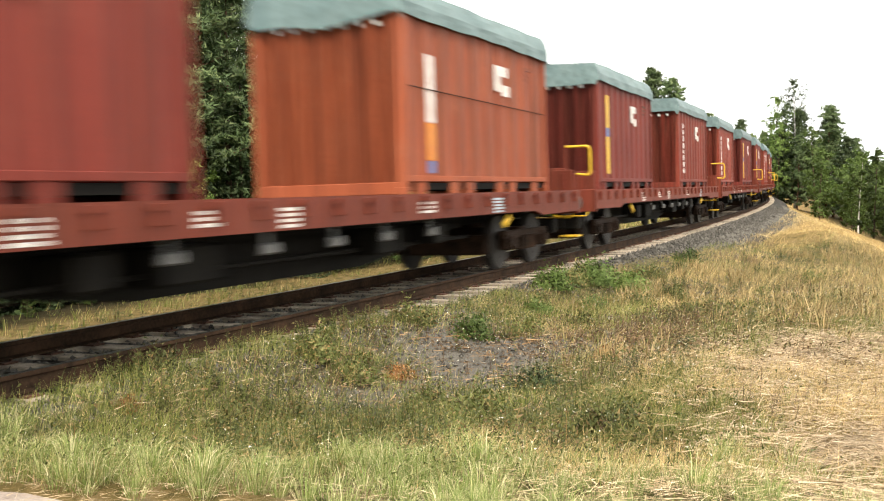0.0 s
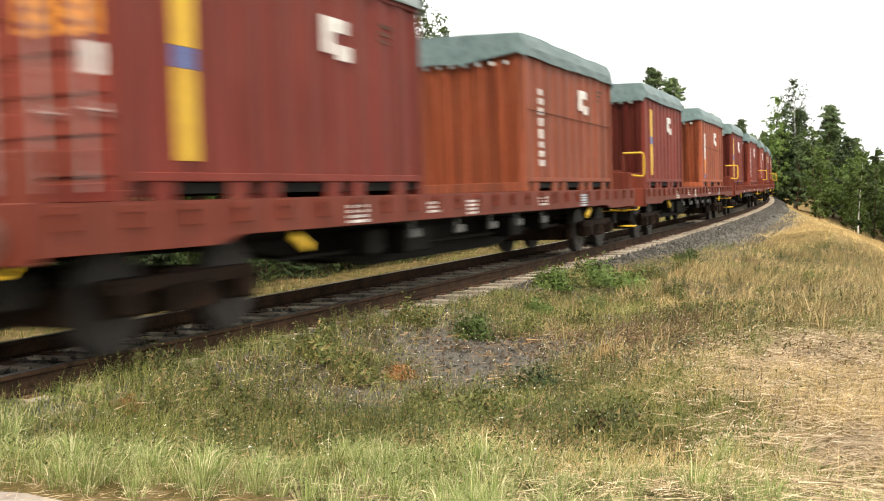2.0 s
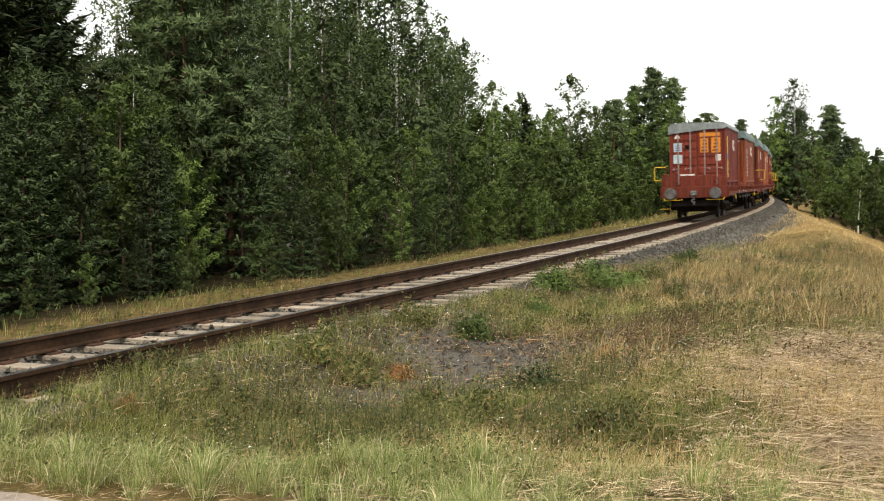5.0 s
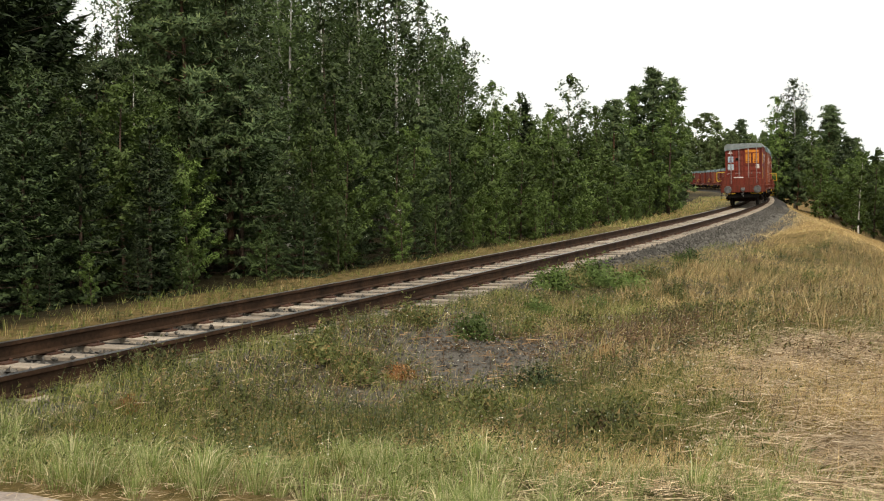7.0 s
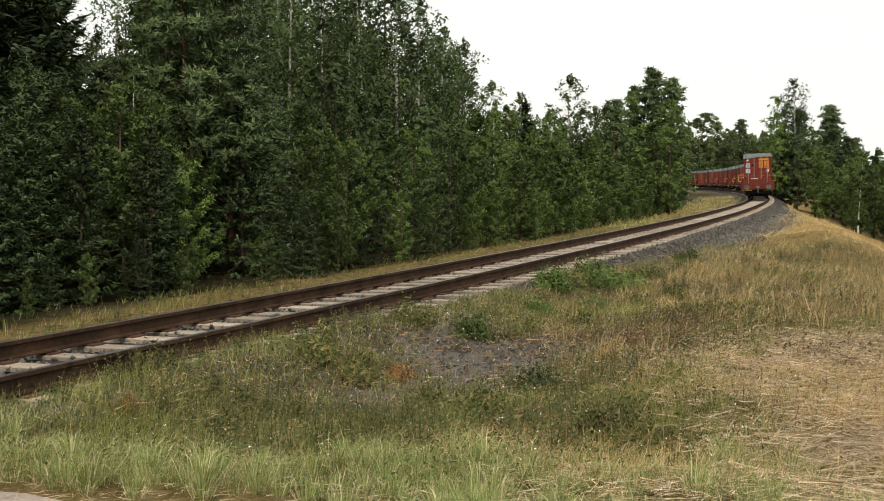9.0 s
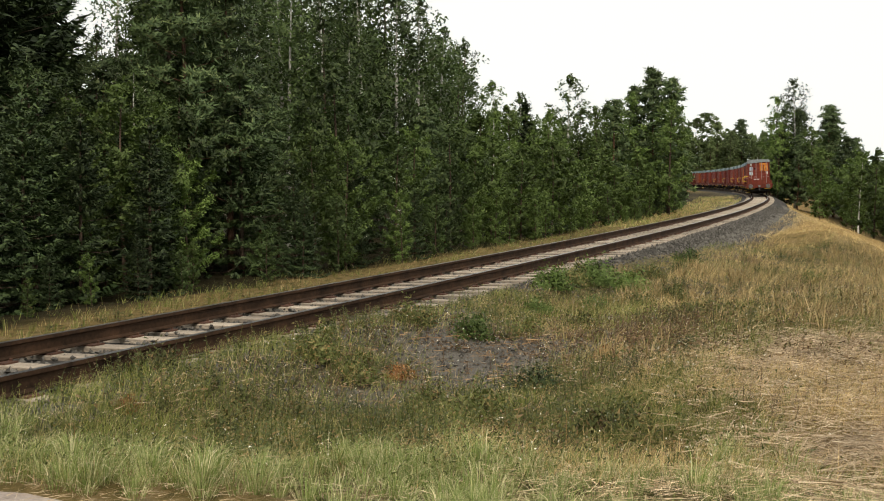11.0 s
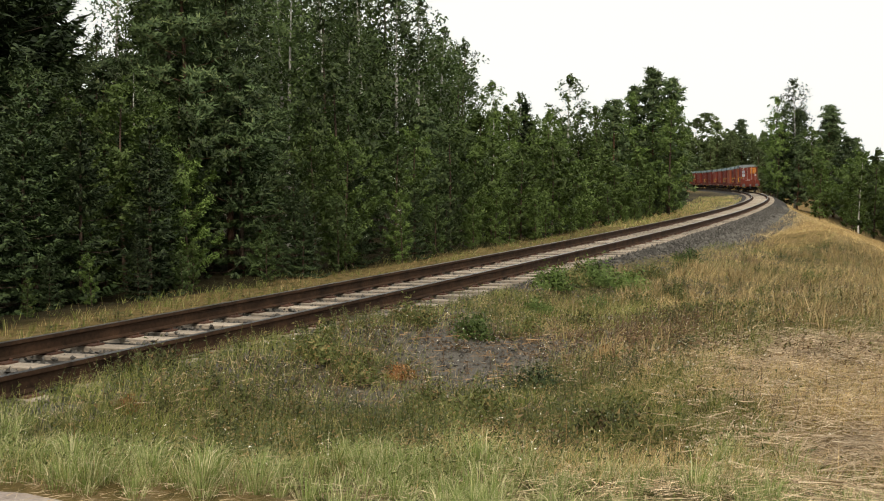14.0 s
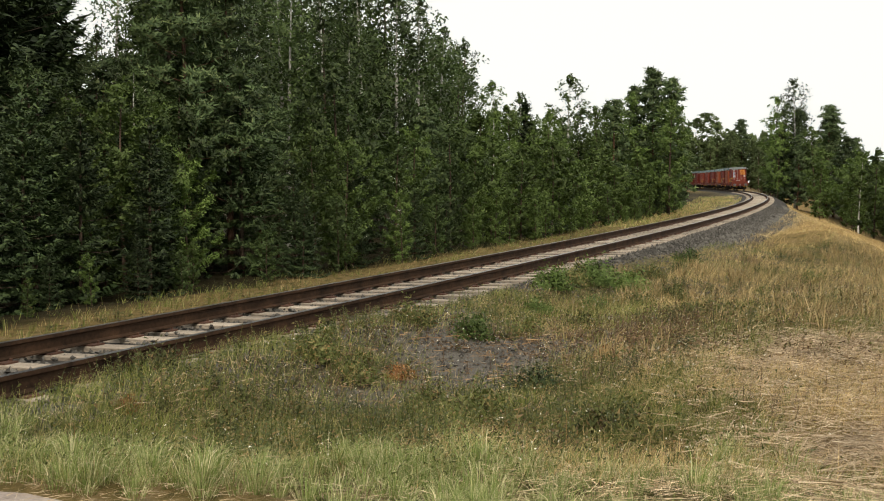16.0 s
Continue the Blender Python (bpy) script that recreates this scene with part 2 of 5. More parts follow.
# paler, more translucent leaves: distant haze is put into their colour
HAZED_LEAF = leafy("hazed_distant_leaves", ((0.0, (0.060, 0.082, 0.030)), (0.6, (0.085, 0.115, 0.044)), (1.0, (0.115, 0.145, 0.060))), through_light=0.4, gain=1.4, depth=0.3, clump=0.8)
SPRUCE_NEEDLE = leafy("spruce_needles", ((0.0, (0.024, 0.044, 0.014)), (0.6, (0.044, 0.072, 0.024)), (1.0, (0.078, 0.112, 0.038))), through_light=0.05, gain=0.85, clump=2.4)
FERN = leafy("rusty_fern", ((0.0, (0.16, 0.075, 0.025)), (0.6, (0.34, 0.15, 0.05)), (1.0, (0.50, 0.26, 0.10))), through_light=0.2)
PINE_NEEDLE = leafy("pine_needles", ((0.0, (0.028, 0.046, 0.018)), (0.7, (0.052, 0.080, 0.030)), (1.0, (0.092, 0.115, 0.046))), through_light=0.15, gain=1.6)
GREEN_GRASS = leafy("green_grass", ((0.0, (0.070, 0.090, 0.020)), (0.5, (0.140, 0.160, 0.042)), (0.82, (0.22, 0.215, 0.075)), (1.0, (0.38, 0.31, 0.17))), gain=1.45, depth=0.5)
TALL_GRASS = leafy("tall_pale_grass", ((0.0, (0.11, 0.16, 0.035)), (0.5, (0.21, 0.26, 0.080)), (0.82, (0.40, 0.38, 0.19)), (1.0, (0.66, 0.58, 0.38))), gain=1.1, depth=0.45, clump=2.5)
DRY_GRASS = leafy("dry_grass", ((0.0, (0.17, 0.125, 0.055)), (0.5, (0.34, 0.24, 0.11)), (0.85, (0.46, 0.35, 0.18)), (1.0, (0.14, 0.16, 0.05))), through_light=0.2, gain=1.4)
STRAW = leafy("cut_straw", ((0.0, (0.20, 0.14, 0.085)), (0.5, (0.42, 0.31, 0.19)), (1.0, (0.62, 0.50, 0.35))), through_light=0.1, gain=1.45, depth=0.55, clump=3.0)
WEED = leafy("green_weeds", ((0.0, (0.052, 0.066, 0.018)), (0.6, (0.102, 0.118, 0.034)), (0.85, (0.19, 0.18, 0.065)), (1.0, (0.30, 0.18, 0.08))), gain=1.15)
BROWN_WEED = leafy("withered_weeds", ((0.0, (0.10, 0.06, 0.03)), (0.5, (0.20, 0.12, 0.06)), (1.0, (0.32, 0.21, 0.11))), through_light=0.1)
SPECK = leafy("seed_heads", ((0.0, (0.45, 0.42, 0.34)), (1.0, (0.75, 0.72, 0.62))), through_light=0.1)


def ground_material():
    m, n, l, b = material("grassy_ground")
    at = n.new("ShaderNodeAttribute")
    at.attribute_name = "cover"
    sep = n.new("ShaderNodeSeparateColor")
    l.new(at.outputs["Color"], sep.inputs[0])
    big = noise_node(n, l, 0.8, 6, 0.7)
    mid = noise_node(n, l, 5.0, 5, 0.7)
    fine = noise_node(n, l, 60.0, 4, 0.7)
    turf = ramp_node(n, ((0.30, (0.040, 0.042, 0.016)), (0.5, (0.085, 0.074, 0.032)), (0.70, (0.17, 0.125, 0.065))))
    l.new(mid.outputs["Fac"], turf.inputs[0])
    dry = ramp_node(n, ((0.3, (0.16, 0.105, 0.042)), (0.55, (0.29, 0.195, 0.085)), (0.72, (0.21, 0.165, 0.075))))
    l.new(mid.outputs["Fac"], dry.inputs[0])
    gravel = ramp_node(n, ((0.3, (0.075, 0.070, 0.062)), (0.6, (0.16, 0.148, 0.130)), (0.75, (0.24, 0.22, 0.19))))
    l.new(fine.outputs["Fac"], gravel.inputs[0])

    def edge(channel):
        a = n.new("ShaderNodeMath")
        a.operation = "MULTIPLY_ADD"
        a.inputs[1].default_value, a.inputs[2].default_value = 1.5, -0.75
        l.new(mid.outputs["Fac"], a.inputs[0])
        s = n.new("ShaderNodeMath")
        s.use_clamp = True
        l.new(sep.outputs[channel], s.inputs[0])
        l.new(a.outputs[0], s.inputs[1])
        return s.outputs[0]
    col = mixed(n, l, edge(0), turf.outputs[0], dry.outputs[0])
    col = mixed(n, l, edge(1), col, gravel.outputs[0])
    # much darker tone where the wood share is high
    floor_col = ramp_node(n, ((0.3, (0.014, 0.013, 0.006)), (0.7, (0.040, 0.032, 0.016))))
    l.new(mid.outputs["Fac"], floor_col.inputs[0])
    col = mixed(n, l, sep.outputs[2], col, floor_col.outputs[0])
    col = mixed(n, l, 0.5, col, fine.outputs["Fac"], "OVERLAY")
    hv = n.new("ShaderNodeHueSaturation")
    hv.inputs["Value"].default_value, hv.inputs["Saturation"].default_value = 1.0, 1.08
    l.new(col, hv.inputs["Color"])
    l.new(hv.outputs[0], b.inputs["Base Color"])
    b.inputs["Roughness"].default_value = 0.95
    b.inputs["Specular IOR Level"].default_value = 0.1
    bumped(n, l, b, fine.outputs["Fac"], 0.8, 0.03)
    return m


GROUND = ground_material()
ROAD = grainy("pale_gravel_road", ((0.3, (0.26, 0.21, 0.18)), (0.7, (0.46, 0.39, 0.34))), 5, 0.95, bump=0.7, dist=0.02, fine=12, vary=0)
LOOSE = grainy("ballast_bed", ((0.3, (0.028, 0.026, 0.023)), (0.7, (0.085, 0.078, 0.07))), 14, 0.95, bump=1.0, dist=0.03, fine=3, vary=0, shine=0.12)


# ---- mesh helpers ----
def mesh_object(name, bm, mats, parent=None, label="", smooth=False):
    me = bpy.data.meshes.new(name)
    bm.to_mesh(me)
    bm.free()
    for m in (mats if isinstance(mats, (list, tuple)) else [mats]):
        me.materials.append(m)
    if smooth:
        me.shade_smooth()
    ob = new(name, me)
    if parent is not None:
        ob.parent = parent
    if label:
        ob["label"] = label
    return ob


def part(name, bm, mats, parent, label="", smooth=False):
    return mesh_object(name, bm, mats, parent, label, smooth)


def box(bm, lo, hi, mat=0, bevel=0.0, turn=None):
    c = [(a + b) / 2 for a, b in zip(lo, hi)]
    d = [abs(b - a) for a, b in zip(lo, hi)]
    m = Matrix.Translation(c) @ (turn or Matrix()) @ Matrix.Diagonal((*d, 1))
    got = bmesh.ops.create_cube(bm, size=1, matrix=m)
    fs = {f for v in got["verts"] for f in v.link_faces}
    for f in fs:
        f.material_index = mat
    if bevel:
        es = {e for f in fs for e in f.edges}
        r = bmesh.ops.bevel(bm, geom=list(es), offset=bevel, segments=1, affect="EDGES")
        for f in r["faces"]:
            f.material_index = mat


def rod(bm, a, b, r, sides=8, r2=None, mat=0):
    a, b = Vector(a), Vector(b)
    m = Matrix.Translation((a + b) / 2) @ (b - a).to_track_quat("Z", "Y").to_matrix().to_4x4()
    got = bmesh.ops.create_cone(bm, cap_ends=True, segments=sides, radius1=r, radius2=r if r2 is None else r2, depth=(b - a).length, matrix=m)
    for v in got["verts"]:
        for f in v.link_faces:
            f.material_index = mat


def raw_mesh(name, verts, faces, mats, attr=None):
    me = bpy.data.meshes.new(name)
    me.from_pydata(verts, [], faces)
    for m in (mats if isinstance(mats, (list, tuple)) else [mats]):
        me.materials.append(m)
    return me


def quads_mesh(name, pieces, mat, facing=None):
    """A mesh of loose faces from an array (n, corners, 3); facing rounds their shading into clumps."""
    q = np.array(pieces, np.float32)
    n, c = q.shape[:2]
    if facing is not None:
        turned = (np.cross(q[:, 1] - q[:, 0], q[:, 2] - q[:, 0]) * facing).sum(1) < 0
        q[turned] = q[turned][:, ::-1]
        own = np.cross(q[:, 1] - q[:, 0], q[:, 2] - q[:, 0])
        own = own / (np.linalg.norm(own, axis=1, keepdims=True) + 1e-9)
        soft = facing + own * 0.55
        soft = soft / (np.linalg.norm(soft, axis=1, keepdims=True) + 1e-9)
    me = bpy.data.meshes.new(name)
    me.vertices.add(n * c)
    me.vertices.foreach_set("co", q.reshape(-1))
    me.loops.add(n * c)
    me.loops.foreach_set("vertex_index", np.arange(n * c, dtype=np.int32))
    me.polygons.add(n)
    me.polygons.foreach_set("loop_start", np.arange(0, n * c, c, dtype=np.int32))
    me.materials.append(mat)
    me.update(calc_edges=True)
    if facing is not None:
        me.shade_smooth()
        me.normals_split_custom_set_from_vertices(np.repeat(soft, c, 0).tolist())
    return me


rng = np.random.default_rng(5)


def unit(v):
    return v / (np.linalg.norm(v, axis=-1, keepdims=True) + 1e-9)


def leaves(points, size, long=1.4, lean=None, up=0.0):
    """Small pointed leaves centred on points, turned at random (or along lean)."""
    n = len(points)
    a = unit(rng.normal(size=(n, 3))) if lean is None else unit(lean + rng.normal(size=(n, 3)) * 0.45)
    b = unit(np.cross(a, rng.normal(size=(n, 3))))
    if up:
        b = unit(b * np.array((1, 1, 1 - up)))
    sz = (size * rng.uniform(0.6, 1.35, n))[:, None]
    a, b = a * sz * long, b * sz * 0.5
    return np.stack([points - a * 0.5 + b * 0.8, points - a * 0.5 - b * 0.8, points + a * 0.7], 1)


# ---- ground ----
def stretch_axis(lo, hi, step, far):
    mid = list(np.arange(lo, hi + 1e-6, step))
    out, d, a = [], step, hi
    while a < far:
        d *= 1.22
        a += d
        out.append(a)
    back, d, a = [], step, lo
    while a > -far:
        d *= 1.22
        a -= d
        back.append(a)
    return np.array(back[::-1] + mid + out)


def stony(x, y):
    """Bare stony patch in the near field."""
    return 1.25 * np.exp(-((x - 0.40) / 1.05) ** 2 - ((y - 11.2) / 2.4) ** 2) + 0.7 * np.exp(-((x + 0.6) / 0.7) ** 2 - ((y - 8.9) / 0.6) ** 2)


def brown_patch(x, y):
    """Withered reddish patch beside it."""
    return np.exp(-((x - 2.3) / 1.1) ** 2 - ((y - 12.3) / 1.9) ** 2) + 0.6 * np.exp(-((x + 1.3) / 0.9) ** 2 - ((y - 11.6) / 0.8) ** 2)


def bare(x, y):
    """Share of a place that stays free of green."""
    return np.clip(0.95 * stony(x, y) + 0.8 * brown_patch(x, y), 0, 1)


def cover_of(xs, ys):
    """Share of dry grass, of gravel and of near-black ground in the wood at each place of the plan."""
    s, u = plan(xs, ys)
    crest = xs - (11.0 + (ys - 28) * 0.285)
    dry = ramp01(u, 2.6, 4.4) * ramp01(s, 14, 24) + 0.35 * ramp01(xs, 1.6, 3.4) * (1 - ramp01(ys, 9.5, 13)) + 0.32 * (wave(xs, ys, 0.9, 5) > 0.45)
    dry = np.where(u < -2.5, 0.35, dry)
    gravel = (1 - ramp01(u, 1.7 + 1.5 * ramp01(s, 8, 30), 2.4 + 1.7 * ramp01(s, 8, 30))) * (u > 0) + (1 - ramp01(-u, 1.7, 2.2)) * (u <= 0)
    gravel = gravel * (0.35 + 0.65 * np.maximum(ramp01(s, 3, 12), abs(u) < 1.6)) + 0.28 * ramp01(wave(xs, ys, 0.8, 9), 0.35, 0.8) * (u < 6) * (u > 1.5) * (s < 14)
    gravel = gravel + 1.1 * stony(xs, ys) * (u > 1.5)
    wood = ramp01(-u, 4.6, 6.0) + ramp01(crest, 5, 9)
    return np.clip(np.stack([dry, gravel, wood], 1), 0, 1)


gx, gy = stretch_axis(-10, 18, 0.30, 3500), stretch_axis(0, 42, 0.30, 3500)
XX, YY = np.meshgrid(gx, gy)
flat_x, flat_y = XX.ravel(), YY.ravel()
zz = ground_z(flat_x, flat_y)
nx, ny = len(gx), len(gy)
ii = np.arange(nx * ny).reshape(ny, nx)
faces = np.stack([ii[:-1, :-1], ii[:-1, 1:], ii[1:, 1:], ii[1:, :-1]], -1).reshape(-1, 4)
me = raw_mesh("ground", np.stack([flat_x, flat_y, zz], 1).tolist(), faces.tolist(), GROUND)
ca = me.color_attributes.new("cover", "FLOAT_COLOR", "POINT")
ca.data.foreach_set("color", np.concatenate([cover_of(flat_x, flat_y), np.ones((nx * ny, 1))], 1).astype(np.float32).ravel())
me.shade_smooth()
tagged(new("ground", me), "uneven ground of turf, dry grass and gravel", "ground", kind="structure")

# the gravel road on which the camera stands
bm = bmesh.new()
rows = []
for i in range(-2, 61):
    row = []
    for j, w in enumerate((0.0, 0.25, 1.0, 3.0, 5.5)):
        p = ROAD_A + way * (i * 0.5) + across * (w + (0.10 * math.sin(i * 1.3) + 0.07 * math.sin(i * 2.9) if j == 0 else 0))
        z = -0.075 if j == 0 else -0.055
        row.append(bm.verts.new((p.x, p.y, z)))
    rows.append(row)
for a, b in zip(rows, rows[1:]):
    for k in range(4):
        bm.faces.new((a[k], a[k + 1], b[k + 1], b[k]))
tagged(mesh_object("road", bm, ROAD), "pale gravel road edge strewn with hay", "road", kind="structure")


# ---- railway track ----
def sweep(profile, s0, s1, step, lat, mat_of):
    bm = bmesh.new()
    prev = None
    for s in np.arange(s0, s1, step):
        m = rail_frame(float(s))
        ring = [bm.verts.new(m @ Vector((0, lat + y, z))) for y, z in profile]
        if prev:
            for k in range(len(ring)):
                k2 = (k + 1) % len(ring)
                f = bm.faces.new((prev[k], prev[k2], ring[k2], ring[k]))
                f.material_index = mat_of(k)
        prev = ring
    return bm


RAIL = ((-0.036, 0), (0.036, 0), (0.037, -0.036), (0.011, -0.050), (0.010, -0.140), (0.07, -0.158), (0.07, -0.172), (-0.07, -0.172), (-0.07, -0.158), (-0.010, -0.140), (-0.011, -0.050), (-0.037, -0.036))
track_thing = tagged(new("railway_track"), "single curved railway track on weathered wooden sleepers", "railway track", kind="structure")
for lat in (0.80, -0.80):
    part("rail", sweep(RAIL, -28, 420, 1.0, lat, lambda k: 0 if k == 0 else 1), [RAIL_TOP, RUST], track_thing, "rusty steel rail with a polished head")
bm = sweep(((2.5, -0.72), (1.66, -0.245), (-1.66, -0.245), (-2.5, -0.72)), -28, 420, 1.0, 0, lambda k: 0)
tagged(mesh_object("ballast_bed", bm, LOOSE), "grey crushed stone bed under the sleepers", "ballast", kind="structure")

# stones of the bed
def stones(count, s0, s1, u0, u1, size, name):
    base = np.array(((1, 0, 0), (-1, 0, 0), (0, 1, 0), (0, -1, 0), (0, 0, 1), (0, 0, -1)), float)
    tri = np.array(((0, 2, 4), (2, 1, 4), (1, 3, 4), (3, 0, 4), (2, 0, 5), (1, 2, 5), (3, 1, 5), (0, 3, 5)))
    ss, uu = rng.uniform(s0, s1, count), rng.uniform(u0, u1, count)
    x, y = np.interp(ss, S, CX), np.interp(ss, S, CY)
    th = np.interp(ss, S, TH)
    x, y = x + uu * np.cos(th), y + uu * np.sin(th)
    bed = np.where(abs(uu) < 1.66, -0.230, -0.230 - (abs(uu) - 1.66) * 0.5) + uu * 0.032
    z = np.maximum(bed, ground_z(x, y)) + rng.uniform(-0.01, 0.02, count)
    v = base[None] * (size * rng.uniform(0.5, 1.3, (count, 1, 3))) + rng.normal(size=(count, 6, 3)) * size * 0.22
    v = v + np.stack([x, y, z], 1)[:, None]
    f = tri[None] + (np.arange(count) * 6)[:, None, None]
    me = bpy.data.meshes.new(name)
    me.from_pydata(v.reshape(-1, 3).tolist(), [], f.reshape(-1, 3).tolist())
    me.materials.append(STONE)
    return tagged(new(name, me), "loose grey ballast stones beside the sleepers", "ballast stones", kind="stuff")


stones(12000, -14, 28, -1.9, 2.0, 0.03, "ballast_stones")
stones(5200, 8, 60, 1.4, 3.4, 0.045, "ballast_stones")
stones(1500, -8, 14, 1.9, 4.6, 0.03, "ballast_stones")
stones(2600, -11.5, -4.5, 1.7, 4.1, 0.024, "ballast_stones")

# ---- trees ----
def trunk_bm(h, r, bend=0.25, seed=0, limbs=(), sides=5, limb_step=1):
    rd = random.Random(seed)
    bm = bmesh.new()
    ph = rd.uniform(0, 6)
    prev, n = None, 9
    def axis(t):
        return Vector((bend * math.sin(t * 2.2 + ph) * t, bend * math.cos(t * 1.7 + ph) * t, t * h))
    for i in range(n):
        t = i / (n - 1)
        c, rr = axis(t), r * (1 - t) ** 0.8 + 0.008 + (0.35 * r if i == 0 else 0)
        ring = [bm.verts.new(c + Vector((rr * math.cos(a), rr * math.sin(a), 0))) for a in (2 * math.pi * k / sides for k in range(sides))]
        if prev:
            for k in range(sides):
                bm.faces.new((prev[k], prev[(k + 1) % sides], ring[(k + 1) % sides], ring[k]))
        prev = ring
    for t, d, ln in limbs[::limb_step]:
        a = axis(t)
        mid = a + Vector(d) * ln * 0.5
        end = a + Vector(d) * ln + Vector((0, 0, 0.12 * ln))
        rr = max(0.006, r * (1 - t) * 0.4)
        rod(bm, a, mid, rr, 3, rr * 0.7)
        rod(bm, mid, end, rr * 0.7, 3, 0.003)
    return bm, axis


def tree(name, bm, bark, crown, label, category, group):
    base = tagged(new(name), label, category, group)
    t = part("trunk", bm, bark, base, smooth=True)
    c = new("crown", crown)
    c.parent = base
    return base


def twig_leaves(start, way_out, length, per, leaf, jitter, long=1.3):
    """Leaves strung along thin twigs: starts (n, 3), directions (n, 3), lengths (n,)."""
    n = len(start)
    f = (np.arange(per)[None] + rng.uniform(0, 1, (n, per))) / per
    p = start[:, None] + way_out[:, None] * (length[:, None] * f)[..., None]
    p[..., 2] -= (length[:, None] * f * f) * 0.18
    p = p.reshape(-1, 3) + rng.normal(size=(n * per, 3)) * jitter
    lean = np.repeat(way_out, per, 0) * 0.5 + rng.normal(size=(n * per, 3)) * np.array((0.7, 0.7, 0.35))
    return leaves(p, leaf, long, lean, 0.15)


def birch(seed, h, leaf_mat=None, count=4200, width=0.23, low=0.12, leaf=0.085, label="leafy birch with a pale trunk at the forest edge", bark=None, hang=0.35, per=16, nl=34, peak=0.85):
    """Ascending limbs, each with twigs of small leaves that droop by hang."""
    rd = random.Random(seed)
    limbs = []
    for i in range(nl):
        t = low + (0.985 - low) * (i + rd.random()) / nl
        a = 2.4 * i + rd.uniform(-0.6, 0.6)
        g = (t - low) / (1 - low)
        shape = math.sin(math.pi * min(1, g ** peak * 0.86 + 0.14)) ** 0.8
        ln = h * width * rd.uniform(0.5, 1.15) * (0.16 + shape)
        limbs.append((t, (math.cos(a), math.sin(a), rd.uniform(0.3, 0.9)), ln * 0.85))
    bm, axis = trunk_bm(h, 0.010 * h, 0.025 * h, seed, limbs, limb_step=3 if count > 4000 else 6)
    total = sum(l[2] for l in limbs)
    out, facing = [], []
    for t, d, ln in limbs:
        n = max(2, int(count / per * ln / total))
        a, d = np.array(axis(t)), np.array(d)
        k = rng.beta(1.6, 1.0, n)[:, None] * 1.02
        start = a + d * ln * k + np.array((0, 0, 0.12 * ln)) * k * k
        ways = unit(unit(rng.normal(size=(n, 3)) * np.array((1, 1, 0.5))) + d * 0.7 + np.array((0, 0, -1.6 * hang)))
        size = h * rng.uniform(0.035, 0.085, n) * (0.7 + 0.5 * hang)
        out.append(twig_leaves(start, ways, size, per, leaf, 0.011 * h))
        heart = a + d * ln * 0.5 - np.array((0, 0, 0.03 * h))
        facing.append(unit(unit(out[-1].mean(1) - heart) + 0.5 * unit(d) + np.array((0, 0, 0.15))))
    tip = np.array(axis(0.97))[None] + rng.normal(size=(10, 3)) * np.array((0.012, 0.012, 0.02)) * h
    out.append(twig_leaves(tip, unit(rng.normal(size=(10, 3)) * 0.4 + np.array((0, 0, 1.0))), np.full(10, 0.04 * h), per, leaf, 0.004 * h))
    facing.append(unit(out[-1].mean(1) - np.array(axis(0.93))))
    crown = quads_mesh("crown", np.concatenate(out), leaf_mat or BIRCH_LEAF, np.concatenate(facing))
    kind = "alder_sapling" if label == ALDER else ("birch_sapling" if label.endswith(YOUNG) else ("leafy_tree" if label == FAR else "birch_tree"))
    return tree(kind, bm, bark or BIRCH_BARK, crown, label, "tree", "trees of the forest edge")


def spruce(seed, h, width=0.24, label="dark green young spruce at the forest edge", whorl=0.34, dense=24, needle=1.0, droop=0.22):
    """Whorls of sagging boughs with upturned tips; flat side twigs carry the needles."""
    rd = random.Random(seed)
    limbs, quads, facing = [], [], []
    z = 0.05 * h
    while z < h * 0.985:
        t = z / h
        reach = h * width * (1 - t) ** 0.8 * rd.uniform(0.78, 1.12) + 0.10
        nb = rd.randint(6, 8) if t < 0.8 else 5
        a0 = rd.uniform(0, 6)
        for k in range(nb):
            a = a0 + k * 6.283 / nb + rd.uniform(-0.3, 0.3)
            ln = reach * rd.uniform(0.55, 1.15)
            rise = 0.5 * t - droop * (1 - t)
            d = np.array((math.cos(a), math.sin(a), rise))
            side = np.array((-math.sin(a), math.cos(a), 0))
            limbs.append((t, tuple(d), ln * 0.9))
            m = max(5, int(ln * dense))
            f = 0.12 + 0.88 * (np.arange(m) + rng.uniform(0, 1, m)) / m
            w = ln * 0.34 * (1.05 - f) * rng.uniform(-1, 1, m)
            base = np.array((0, 0, z + rd.uniform(-0.06, 0.06))) + d * (ln * f)[:, None] + side * w[:, None]
            base[:, 2] += -0.16 * ln * np.sin(f * 2.6) + 0.16 * ln * f ** 3 - abs(w) * 0.35 - abs(rng.normal(size=m)) * 0.015
            lean = d * 0.9 + side * np.sign(w)[:, None] * 0.6 + np.array((0, 0, -0.10))
            quads.append(leaves(base, (0.16 + 0.012 * h) * needle, 2.7, lean, 0.4))
            facing.append(unit(np.array((0.55 * math.cos(a), 0.55 * math.sin(a), 0.8)) + side * (w / (0.34 * ln))[:, None] * 0.5 + d * (f - 0.5)[:, None]))
        z += whorl * rd.uniform(0.7, 1.15) * (0.4 + 0.6 * (1 - t))
    tip = np.array([(0, 0, h * (0.95 + 0.01 * k)) for k in range(9)])
    quads.append(leaves(tip, 0.10, 1.8, np.tile((0, 0, 1.0), (9, 1))))
    facing.append(unit(rng.normal(size=(9, 3)) + np.array((0, 0, 0.5))))
